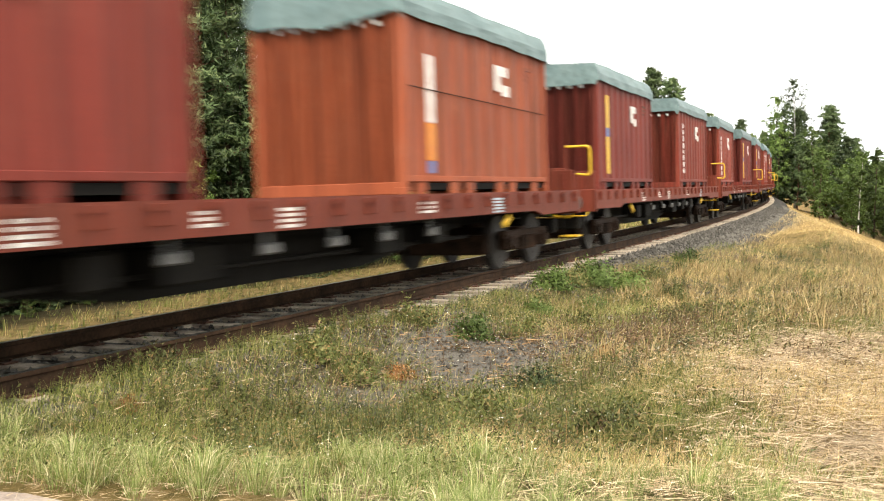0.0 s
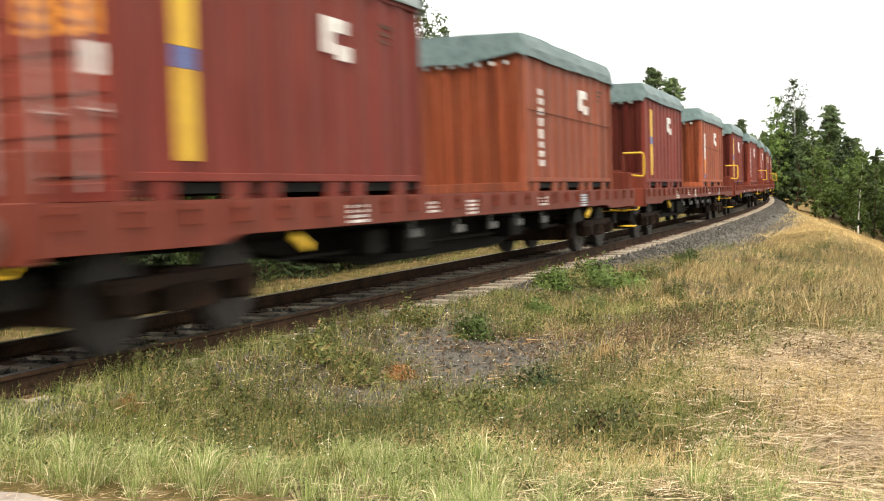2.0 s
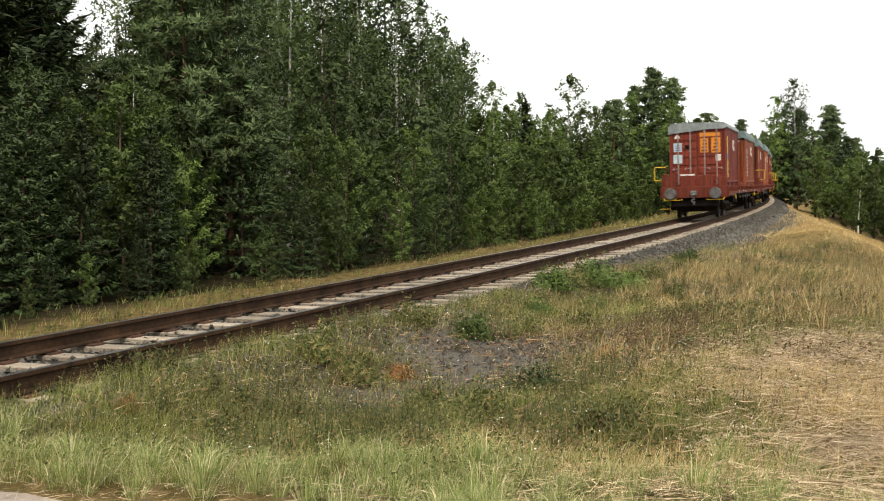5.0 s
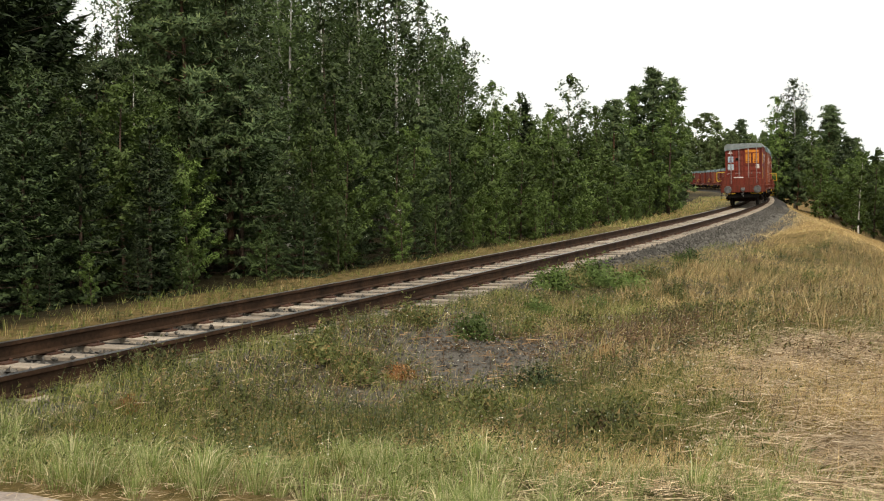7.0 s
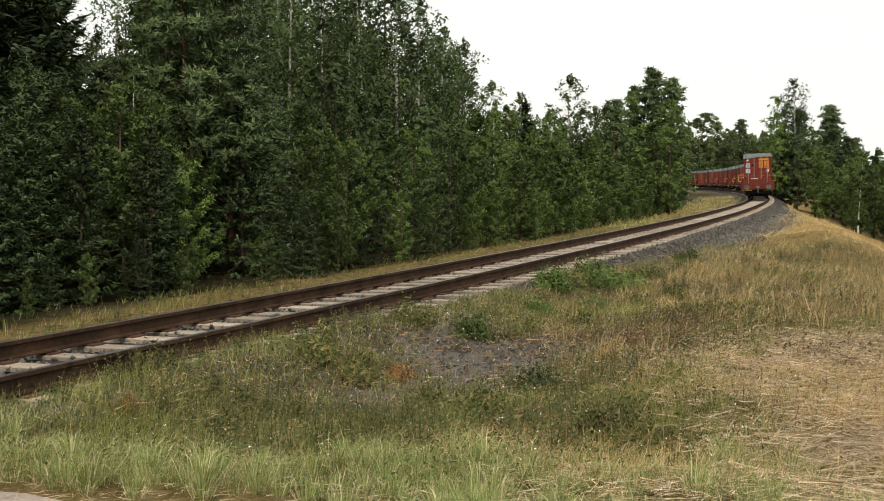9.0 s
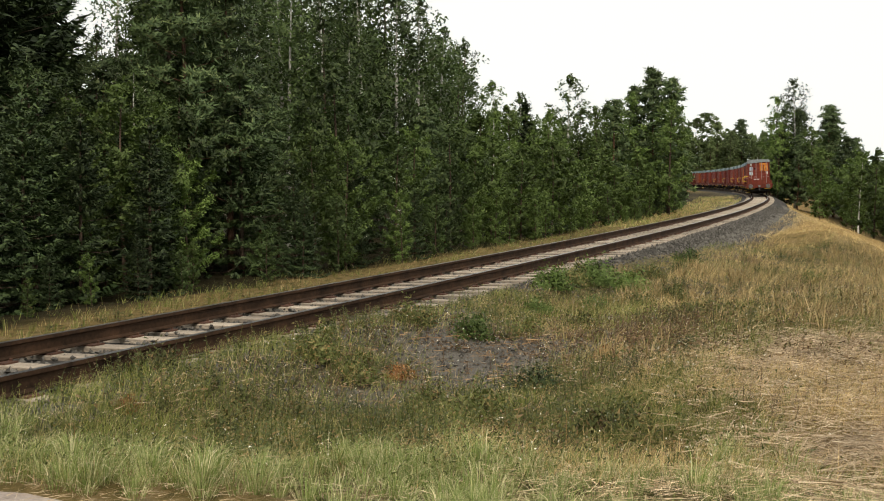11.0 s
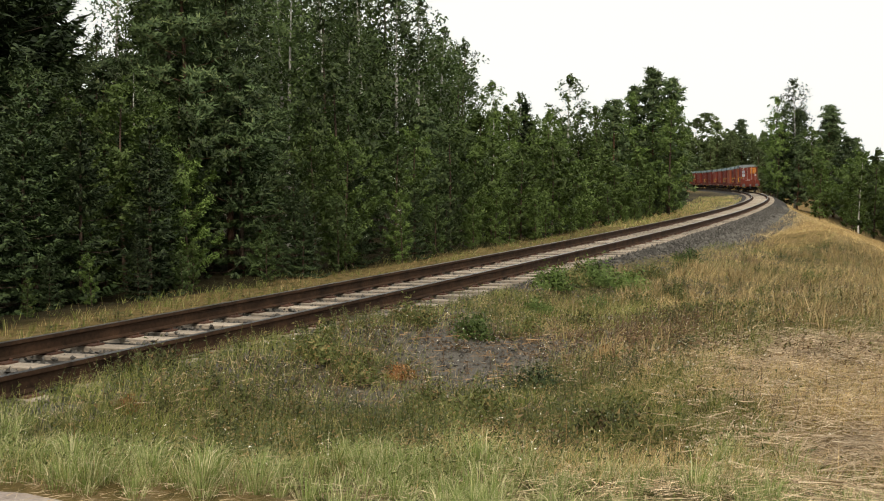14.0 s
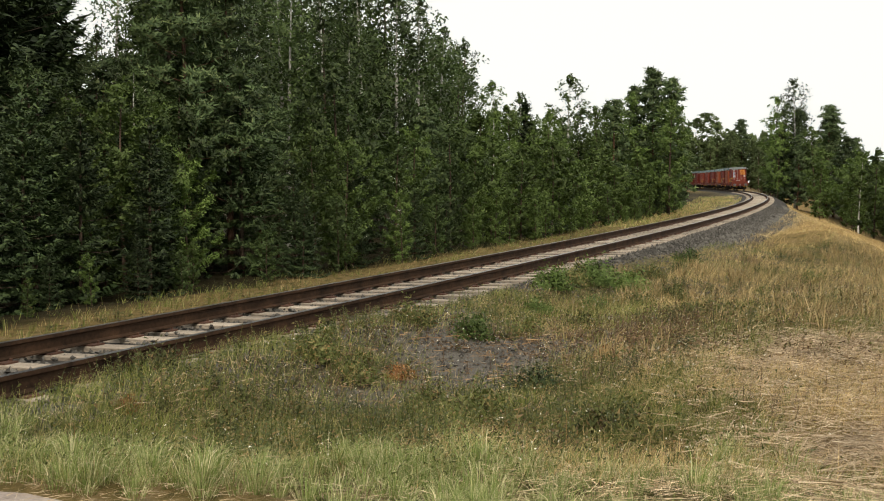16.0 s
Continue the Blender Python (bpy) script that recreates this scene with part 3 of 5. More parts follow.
    bm, axis = trunk_bm(h * 1.02, 0.011 * h, 0.0, seed, limbs[::6])
    return tree("spruce_tree", bm, BARK, quads_mesh("crown", np.concatenate(quads), SPRUCE_NEEDLE, np.concatenate(facing)), label, "tree", "trees of the forest edge")


def pine(seed, h, low=0.35, width=0.2, label="pine with a reddish trunk and loose needle clumps", count=60, m=34, needle=1.0):
    """Level limbs in tiers, each ending in a few flat needle tufts."""
    rd = random.Random(seed)
    limbs, quads, facing = [], [], []
    for i in range(count):
        t = low + (0.98 - low) * (i + rd.random()) / count
        a = 2.4 * i + rd.uniform(-0.5, 0.5)
        shape = (1 - ((t - low) / (1 - low)) ** 1.4) * 0.85 + 0.15
        limbs.append((t, (math.cos(a), math.sin(a), rd.uniform(0.05, 0.45)), h * width * rd.uniform(0.45, 1.1) * shape))
    bm, axis = trunk_bm(h, 0.012 * h, 0.02 * h, seed, limbs, limb_step=2)
    for t, d, ln in limbs:
        a, d = np.array(axis(t)), np.array(d)
        for f in (0.5, 0.78, 1.0):
            c = a + d * ln * f + rng.normal(size=3) * np.array((0.02, 0.02, 0.008)) * h + np.array((0, 0, 0.12 * ln * f))
            dirs = unit(rng.normal(size=(m, 3)) * np.array((1, 1, 0.45)) + np.array((0, 0, 0.3)))
            p = c + dirs * (0.030 * h * rng.uniform(0.2, 1.15, m))[:, None]
            quads.append(leaves(p, (0.05 + 0.010 * h) * needle, 2.0, dirs))
            facing.append(unit(dirs + 0.5 * unit(d) + np.array((0, 0, 0.2))))
    return tree("pine_tree", bm, PINE_BARK, quads_mesh("crown", np.concatenate(quads), PINE_NEEDLE, np.concatenate(facing)), label, "tree", "trees of the forest edge")


def put(ob, x, y, scale=1.0, turn=0.0, sink=0.05, lean=0.0):
    m = pose(x, y, gz(x, y) - sink, lean, 0, turn) @ Matrix.Scale(scale, 4)
    c = copy_thing(ob, m)
    return c


AIRY = "tall airy birch with hanging twigs"
YOUNG = "young green birch before the forest"
ALDER = "dark green young alder before the forest"
FAR = "distant leafy tree beyond the curve"
KINDS = {
    "birch": [birch(11, 8.0, low=0.08, count=8500, leaf=0.074, bark=BARK), birch(12, 8.0, width=0.18, low=0.1, count=7500, leaf=0.074, bark=BARK), birch(13, 8.0, width=0.27, low=0.06, count=10000, leaf=0.076, bark=BARK), birch(14, 8.0, width=0.16, count=5200, low=0.22, leaf=0.07)],
    "young": [birch(21, 4.0, YOUNG_LEAF, 7200, 0.27, 0.02, 0.062, YOUNG, BARK, 0.1, 14, 30, 1.0), birch(22, 4.0, YOUNG_LEAF, 8200, 0.32, 0.02, 0.062, YOUNG, BARK, 0.15, 14, 32, 1.0), birch(23, 4.0, YOUNG_LEAF, 5600, 0.22, 0.03, 0.062, "slender " + YOUNG, BARK, 0.05, 14, 26, 1.0),
              birch(24, 4.0, BIRCH_LEAF, 7600, 0.30, 0.01, 0.066, ALDER, BARK, 0.05, 14, 30, 1.0)],
    "spruce": [spruce(31, 5.0, 0.27, whorl=0.44, dense=100, needle=0.27), spruce(32, 5.0, 0.23, whorl=0.42, dense=100, needle=0.27), spruce(33, 5.0, 0.31, whorl=0.46, dense=100, needle=0.27)],
    "tall": [spruce(35, 10.0, 0.2, "tall dark spruce in the wood", 0.34, 78, 0.32), spruce(36, 10.0, 0.24, "tall dark spruce in the wood", 0.34, 78, 0.32)],
    "pine": [pine(41, 8.0, m=84, needle=0.46), pine(42, 8.0, 0.2, 0.22, m=84, needle=0.46), pine(43, 8.0, 0.08, 0.22, count=70, m=76, needle=0.46)],
    "airy": [birch(15, 8.0, width=0.17, count=6600, low=0.15, leaf=0.068, label=AIRY, bark=BARK, hang=0.9, per=20), birch(16, 8.0, width=0.2, count=7400, low=0.12, leaf=0.068, label=AIRY, hang=1.0, per=20), birch(17, 8.0, width=0.14, count=5600, low=0.15, leaf=0.068, label=AIRY, bark=BARK, hang=0.8, per=20)],
}
# past y 36 a paler leaf colour makes up for self-shaded crowns
LIGHT = {
    "airy": [birch(15, 8.0, width=0.17, count=4200, low=0.15, leaf=0.09, label=AIRY, hang=0.9, per=18), birch(16, 8.0, width=0.2, count=4600, low=0.12, leaf=0.09, label=AIRY, bark=BARK, hang=0.9, per=18)],
    "far": [birch(18, 8.0, HAZED_LEAF, width=0.26, count=1300, low=0.03, leaf=0.26, label=FAR, bark=BARK), birch(19, 8.0, HAZED_LEAF, width=0.22, count=1200, low=0.03, leaf=0.26, label=FAR, bark=BARK)],
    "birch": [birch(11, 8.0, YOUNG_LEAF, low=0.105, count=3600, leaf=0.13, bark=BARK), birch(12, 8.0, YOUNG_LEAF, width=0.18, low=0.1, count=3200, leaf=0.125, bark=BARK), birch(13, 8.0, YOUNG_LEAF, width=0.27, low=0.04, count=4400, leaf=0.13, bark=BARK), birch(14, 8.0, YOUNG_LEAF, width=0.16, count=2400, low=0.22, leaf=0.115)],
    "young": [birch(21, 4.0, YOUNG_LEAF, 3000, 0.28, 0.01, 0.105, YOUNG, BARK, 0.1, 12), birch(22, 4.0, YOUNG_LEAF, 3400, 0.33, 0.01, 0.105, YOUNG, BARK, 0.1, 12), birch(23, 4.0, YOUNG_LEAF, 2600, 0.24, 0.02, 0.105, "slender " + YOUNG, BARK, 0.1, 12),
              birch(24, 4.0, YOUNG_LEAF, 3400, 0.32, 0.01, 0.105, ALDER, BARK, 0.1, 12)],
    "spruce": [spruce(31, 5.0, 0.25, whorl=0.40, dense=34, needle=0.5), spruce(32, 5.0, 0.2, whorl=0.40, dense=34, needle=0.5), spruce(33, 5.0, 0.15, whorl=0.40, dense=36, needle=0.5)],
    "pine": [pine(41, 8.0, count=40, m=34, needle=0.9), pine(42, 8.0, 0.2, 0.22, count=44, m=34, needle=0.9), pine(43, 8.0, 0.06, 0.21, count=80, m=30, needle=0.85)],
}
FULL = {"airy": 8.0, "far": 8.0, "tall": 10.0, "birch": 8.0, "young": 4.0, "spruce": 5.0, "pine": 8.0}
rt = random.Random(77)


def plant(kind, x, y, h, which=None):
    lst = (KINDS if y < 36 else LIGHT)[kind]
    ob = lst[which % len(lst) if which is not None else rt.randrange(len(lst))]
    return put(ob, x, y, h / FULL[kind], rt.uniform(0, 360), lean=rt.uniform(-2.5, 2.5))


def clear_of_curve(p, h):
    """Keeps the view along the inside of the curve open."""
    return p.x + 0.24 * h < 0.234 * p.y


# front row: spruces at first, then young birches, along the verge
s = -16.0
while s < 104:
    u = -5.5 - 1.0 * rt.random() - 1.2 * (s < 2)
    p = beside(s, u)
    k = rt.random()
    if s < 1:
        kind, h = ("spruce", rt.uniform(3.2, 4.2)) if k < 0.88 else ("young", rt.uniform(2.8, 3.8))
    elif s < 14:
        kind, h = ("spruce", rt.uniform(2.6, 3.8)) if k < 0.36 else ("young", rt.uniform(3.0, 4.3))
    else:
        kind, h = ("spruce", rt.uniform(2.4, 3.8)) if k < 0.22 else ("young", rt.uniform(2.6, 4.2))
    if clear_of_curve(p, h):
        plant(kind, p.x, p.y, h)
    s += rt.uniform(0.9, 1.6) * (1 + max(0, s) / 50)
# undergrowth at the foot of the wood
s = -14.0
while s < 96:
    p = beside(s, -4.7 - 0.8 * rt.random() - 1.2 * (s < 0))
    if clear_of_curve(p, 2):
        plant("young" if rt.random() < (0.8 if s > 0 else 0.5) else "spruce", p.x, p.y, rt.uniform(0.8, 2.1) if s > 0 else rt.uniform(0.6, 1.5), 3 - rt.randrange(2))
    s += rt.uniform(0.7, 1.5) * (1 + max(0, s) / 40)
# second row
s = -12.0
while s < 125:
    p = beside(s, -7.8 - 1.6 * rt.random())
    k = rt.random()
    top = 4.1 if s < 3 else (5.0 if s < 14 else 4.6)
    if clear_of_curve(p, 5):
        plant("spruce" if k < (0.7 if s < 1 else 0.15) else ("pine" if k < 0.3 else ("young" if k < 0.55 else "birch")), p.x, p.y, top * rt.uniform(0.8, 1.15), 2 if k > 0.7 or k < 0.3 else None)
    s += rt.uniform(1.2, 1.9) * (1 + max(0, s) / 60)
# tall trees behind
for u0, s0, s1, step, h0, h1, kinds in (
        (-11.0, 1.5, 9, 2.2, 4.8, 6.0, ("birch", "airy", "birch")),
        (-12.5, 4.5, 21, 2.1, 7.6, 9.0, ("airy", "airy", "airy", "airy", "pine")),
        (-17.0, 12, 43, 2.1, 9.4, 11.4, ("airy", "airy", "airy", "airy", "airy", "pine")),
        (-22.0, 21, 52, 2.8, 11.2, 13.6, ("airy",)),
        (-12.0, 30, 115, 2.6, 4.6, 6.4, ("birch", "birch", "pine", "birch")),
        (-20.0, 62, 150, 4.5, 6.0, 8.4, ("birch", "pine", "spruce"))):
    s = s0
    while s < s1:
        p = beside(s, u0 + rt.uniform(-1.5, 1.5))
        h = rt.uniform(h0, h1)
        if clear_of_curve(p, h):
            plant(rt.choice(kinds), p.x, p.y, h)
        s += step * rt.uniform(0.7, 1.3)
# a block of old spruces, and the airy wood that follows it
for r, y, h, kind, w in ((-0.500, 22.5, 12.5, "tall", 0), (-0.455, 24.0, 13.0, "tall", 1), (-0.425, 22.6, 11.5, "tall", 0), (-0.408, 25.5, 12.5, "tall", 1), (-0.440, 28.0, 14.0, "tall", 1), (-0.475, 26.0, 14.0, "tall", 0), (-0.402, 29.5, 13.0, "tall", 0),
                         (-0.318, 24.0, 5.2, "pine", 1), (-0.290, 25.5, 5.3, "pine", 2), (-0.258, 27.0, 9.0, "airy", 2), (-0.240, 26.0, 8.2, "pine", 0), (-0.232, 31.0, 10.5, "airy", 0), (-0.216, 28.5, 9.4, "airy", 2), (-0.200, 27.0, 8.0, "pine", 1), (-0.196, 33.0, 10.8, "airy", 0),
                         (-0.352, 23.0, 4.4, "birch", 0), (-0.330, 26.0, 4.6, "birch", 1), (-0.345, 31.0, 5.0, "birch", 2), (-0.365, 27.0, 4.8, "birch", 0), (-0.300, 33.0, 5.6, "birch", 1), (-0.318, 35.0, 5.2, "birch", 2),
                         (-0.150, 40.0, 10.2, "airy", 0), (-0.128, 44.0, 11.4, "airy", 1), (-0.108, 42.0, 10.8, "airy", 0), (-0.090, 46.0, 11.8, "airy", 1), (-0.074, 44.0, 11.2, "airy", 0), (-0.056, 48.0, 12.0, "airy", 1), (-0.040, 46.0, 10.8, "airy", 0), (-0.024, 50.0, 11.0, "airy", 0), (-0.004, 52.0, 9.8, "airy", 0), (0.012, 54.0, 8.4, "airy", 1)):
    plant(kind, r * y, y, h, w)
# shaded depth of the wood behind
for i in range(22):
    p = beside(rt.uniform(-6, 16), rt.uniform(-24, -16))
    ob = LIGHT[rt.choice(("birch", "birch", "pine"))][2]
    put(ob, p.x, p.y, rt.uniform(4.8, 6.0) / 8.0, rt.uniform(0, 360))
for s, u, h, kind in ((1.0, -9.0, 4.9, "birch"), (2.6, -11.0, 5.4, "birch"), (-0.5, -8.2, 4.4, "young"), (1.8, -8.4, 4.6, "young"), (3.2, -9.6, 5.0, "birch"), (45.0, -17.0, 11.0, "airy"), (48.5, -18.0, 9.6, "airy"), (42.0, -16.0, 10.8, "airy")):
    p = beside(s, u)
    plant(kind, p.x, p.y, h)
# single trees that stand out over the low wood
for kind, x, y, h, w in (("pine", 14.3, 71.0, 9.9, 2), ("pine", 15.0, 70.0, 9.0, 2), ("pine", 13.4, 72.5, 8.9, 1), ("birch", 14.6, 68.0, 7.2, 2), ("birch", 12.4, 71.5, 8.2, 2), ("birch", 11.0, 66.0, 7.2, 0), ("birch", 4.30, 57.0, 7.0, 3), ("spruce", 4.4, 56.0, 6.6, 2), ("birch", 2.6, 53.0, 7.2, 3), ("birch", 7.15, 59.0, 8.2, 3), ("birch", 8.6, 58.0, 6.4, 1), ("birch", 3.4, 52.0, 6.0, 2), ("birch", 5.4, 54.0, 5.8, 2), ("birch", 7.6, 60.0, 6.4, 2), ("birch", 9.4, 63.0, 6.8, 2),
                         ("pine", 9.9, 62.0, 7.2, 1), ("birch", 2.2, 44.5, 5.4, 3), ("birch", 6.0, 57.0, 6.2, 3), ("young", 17.0, 82.0, 6.0, 2), ("young", 16.0, 80.0, 5.2, 1), ("birch", 15.6, 79.0, 6.4, 2), ("birch", 14.6, 77.0, 6.0, 2)):
    plant(kind, x, y, h, w)
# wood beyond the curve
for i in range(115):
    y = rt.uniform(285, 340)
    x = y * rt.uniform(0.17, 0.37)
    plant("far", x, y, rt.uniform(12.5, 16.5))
for kind, x, y, h in (("far", 75.0, 300.0, 21.0), ("far", 72.5, 302.0, 19.5), ("far", 77.5, 299.0, 18.5), ("pine", 87.0, 306.0, 20.0)):
    plant(kind, x, y, h, 2)
# tall group and bushes on the far side of the bank
for kind, x, y, h, w in (("airy", 43.2, 129.0, 15.8, 0), ("birch", 41.6, 132.0, 12.4, 1), ("pine", 46.6, 128.0, 13.8, 2), ("pine", 48.6, 131.0, 12.4, 2), ("birch", 44.6, 126.0, 10.5, 2), ("spruce", 41.2, 128.0, 9.6, 0), ("birch", 40.4, 127.0, 9.0, 2), ("pine", 44.6, 133.0, 12.6, 2), ("pine", 42.4, 126.0, 9.0, 2),
                         ("pine", 47.4, 125.0, 10.0, 2), ("pine", 50.6, 129.0, 10.0, 2), ("young", 32.6, 91.0, 6.2, 2), ("birch", 43.0, 134.0, 11.5, 2), ("birch", 52.5, 134.0, 9.0, 2)):
    plant(kind, x, y, h, w)
for i in range(90):
    y = rt.uniform(62, 150)
    x = y * rt.uniform(0.372, 0.5) + 1.4
    kind = rt.choice(("young", "young", "young", "birch", "pine"))
    plant(kind, x, y, rt.uniform(5.0, 6.4) * (0.85 + y / 500), 3 if kind == "young" else (2 if kind == "pine" else None))
for lst in (*KINDS.values(), *LIGHT.values()):
    for ob in lst:
        for o in (*ob.children_recursive, ob):
            bpy.data.objects.remove(o)


# ---- grass, weeds and straw ----
def scatter(n, x0, x1, y0, y1, keep, clump=0.0, members=1):
    """Places inside a stretch of the plan where keep(x, y, s, u) holds by chance."""
    x, y = rng.uniform(x0, x1, n), rng.uniform(y0, y1, n)
    if members > 1:
        x = np.repeat(x, members) + rng.normal(size=n * members) * clump
        y = np.repeat(y, members) + rng.normal(size=n * members) * clump
    s, u = plan(x, y)
    ok = rng.uniform(size=x.size) < keep(x, y, s, u)
    return x[ok], y[ok]


def off_road(x, y):
    return road_side(x, y) > 0.03


def hay_place(x, y):
    return ramp01(x, 1.0, 2.6) * (1 - ramp01(y, 9.0, 12.0)) * ramp01(x * 0.9 + (8 - y) * 0.25, 1.2, 2.6)


def fine_blades(name, xs, ys, height, width, lean, mat, label, category="grass"):
    """Thin grass blades of one face each."""
    n = len(xs)
    base = np.stack([xs, ys, ground_z(xs, ys) - 0.01], 1)
    az = rng.uniform(0, 2 * np.pi, n)
    h = height * rng.uniform(0.3, 1.3, n)
    out = np.stack([np.cos(az), np.sin(az)], 1) * (lean * rng.uniform(0.1, 1.3, n) * h)[:, None] + np.array((0.3, 0.05)) * (lean * h)[:, None]
    turn = rng.uniform(0, np.pi, n)
    side = np.stack([np.cos(turn), np.sin(turn), 0 * turn], 1) * (width * rng.uniform(0.6, 1.4, n))[:, None]
    tip = base + np.concatenate([out, h[:, None]], 1)
    return tagged(new(name, quads_mesh(name, np.stack([base - side, base + side, tip], 1), mat)), label, category, kind="stuff")


def near(x, y, s, u):
    return off_road(x, y) * (u > 1.75) * (1 - bare(x, y))


def tufts(name, xs, ys, per, height, width, fan, mat, label, root=0.035):
    """Tufts whose bent blades fan out from one root each."""
    n = len(xs) * per
    size = np.repeat(rng.uniform(0.55, 1.25, len(xs)), per)
    az = rng.uniform(0, 2 * np.pi, n)
    rad = np.sqrt(rng.uniform(size=n))
    d = np.stack([np.cos(az), np.sin(az)], 1)
    xy = np.stack([np.repeat(xs, per), np.repeat(ys, per)], 1) + d * (root * size * rad)[:, None]
    base = np.concatenate([xy, (ground_z(xy[:, 0], xy[:, 1]) - 0.01)[:, None]], 1)
    h = height * size * rng.uniform(0.5, 1.15, n)
    out = d * (fan * (0.15 + rad) * rng.uniform(0.4, 1.2, n))[:, None] + np.array((0.16, 0.03))
    turn = az + rng.normal(size=n) * 0.7
    side = np.stack([-np.sin(turn), np.cos(turn), 0 * az], 1) * (width * rng.uniform(0.6, 1.4, n))[:, None]
    mid = base + np.concatenate([out * (h * 0.36)[:, None], (h * 0.62)[:, None]], 1)
    tip = base + np.concatenate([out * (h * 1.05)[:, None], (h * (1.0 - 0.35 * np.linalg.norm(out, axis=1)))[:, None]], 1)
    v = np.stack([base - side, base + side, mid + side * 0.8, mid - side * 0.8, tip], 1).reshape(-1, 3)
    o = np.arange(n, dtype=np.int32) * 5
    me = bpy.data.meshes.new(name)
    me.vertices.add(n * 5)
    me.vertices.foreach_set("co", v.astype(np.float32).ravel())
    me.loops.add(n * 7)
    me.loops.foreach_set("vertex_index", np.stack([o, o + 1, o + 2, o + 3, o + 3, o + 2, o + 4], 1).ravel().astype(np.int32))
    me.polygons.add(n * 2)
    me.polygons.foreach_set("loop_start", np.stack([np.arange(n) * 7, np.arange(n) * 7 + 4], 1).ravel().astype(np.int32))
    me.materials.append(mat)
    me.update(calc_edges=True)
    return tagged(new(name, me), label, "grass", kind="stuff")


def stalks(name, xs, ys, height, leaf, mat, label, pairs=8):
    """Upright weeds: a thin stem with leaves in pairs, smaller towards the top."""
    n = len(xs)
    h = height * rng.uniform(0.5, 1.25, n)
    lean = rng.normal(size=(n, 2)) * 0.16
    f = (np.arange(pairs * 2) // 2 + 0.6) / pairs
    f = np.clip(f[None] + rng.normal(size=(n, pairs * 2)) * 0.03, 0.05, 1)
    base = np.stack([xs, ys, ground_z(xs, ys)], 1)
    ax = np.stack([lean[:, 0] * h, lean[:, 1] * h, h], 1)
    az = rng.uniform(0, 6.283, (n, 1)) + np.arange(pairs * 2)[None] * 3.1416 + (np.arange(pairs * 2) // 2)[None] * 1.2
    d = np.stack([np.cos(az), np.sin(az), np.full(az.shape, 0.35)], -1)
    w = np.stack([-np.sin(az), np.cos(az), 0 * az], -1)
    ln = (leaf * (1.25 - 0.75 * f) * rng.uniform(0.6, 1.3, f.shape))[..., None]
    p = base[:, None] + ax[:, None] * f[..., None]
    q = np.stack([p + d * ln * 0.35 + w * ln * 0.2, p, p + d * ln * 0.35 - w * ln * 0.2, p + d * ln], 2).reshape(-1, 4, 3)
    sd = np.stack([np.full(n, 0.003), rng.normal(size=n) * 0.002, 0 * h], 1)
    stem = np.stack([base - sd, base + sd, base + ax + sd * 0.4, base + ax - sd * 0.4], 1)
    return tagged(new(name, quads_mesh(name, np.concatenate([q, stem]), mat)), label, "weeds", kind="stuff")


# tall pale tufts by the road, thinner and shorter towards the mown part
x, y = scatter(1900, -4.5, 3.0, 4.6, 8.2, lambda x, y, s, u: (road_side(x, y) > 0.06) * (1 - ramp01(road_side(x, y) + 0.6 * wave(x, y, 1.7, 3), 0.9, 1.7)) * (0.4 + 0.6 * ramp01(wave(x, y, 2.3, 21), -0.4, 0.5)) * (1 - 0.9 * hay_place(x, y)) * (1 - 0.75 * ramp01(x, -0.4, 1.0)))
tufts("tall_grass", x, y, 64, 0.22, 0.0015, 1.0, TALL_GRASS, "tall pale green grass tufts along the road", 0.05)
x, y = scatter(2600, -4.5, 4.5, 4.4, 7.6, lambda x, y, s, u: (road_side(x, y) > 0.02) * (1 - ramp01(road_side(x, y), 0.8, 1.9)) * (0.35 + 0.65 * ramp01(x, -0.8, 0.6)) * (1 - 0.5 * hay_place(x, y)))
tufts("short_grass", x, y, 36, 0.14, 0.0014, 1.1, TALL_GRASS, "short pale grass tufts along the road", 0.06)
x, y = scatter(1700, -5.5, 6.0, 5.3, 12.5, lambda x, y, s, u: near(x, y, s, u) * (u > 2.0) * (1 - hay_place(x, y)) * (0.1 + 0.9 * ramp01(wave(x, y, 1.3, 31), -0.2, 0.5)))
tufts("meadow_grass", x, y, 26, 0.19, 0.0020, 0.7, GREEN_GRASS, "green grass tufts of the rough meadow")
x, y = scatter(3600, 1.0, 16, 10, 34, lambda x, y, s, u: (u > 2.9) * (x < 13.0 + (y - 28) * 0.285) * (1 - bare(x, y)) * (0.1 + 0.9 * ramp01(wave(x, y, 0.8, 33) + 0.4 * wave(x, y, 2.2, 3), -0.1, 0.5)))
tufts("dry_tufts", x, y, 22, 0.34, 0.0034, 0.9, DRY_GRASS, "dry straw coloured grass tufts on the bank", 0.06)
x, y = scatter(3000, -11, 12, 8, 45, lambda x, y, s, u: (u < -1.9) * (u > -5.6) * (0.2 + 0.8 * ramp01(wave(x, y, 1.1, 51), -0.3, 0.4)))
tufts("verge_tufts", x, y, 16, 0.2, 0.0032, 0.8, GREEN_GRASS, "green grass tufts on the verge before the wood", 0.06)
x, y = scatter(1500, -11, 12, 8, 45, lambda x, y, s, u: (u < -2.0) * (u > -6.2) * ramp01(wave(x, y, 1.3, 53) - 0.15 * (u + 4), -0.1, 0.5), 0.14, 3)
stalks("verge_weeds", x, y, 0.24, 0.07, WEED, "leafy green weeds on the verge before the wood", 6)
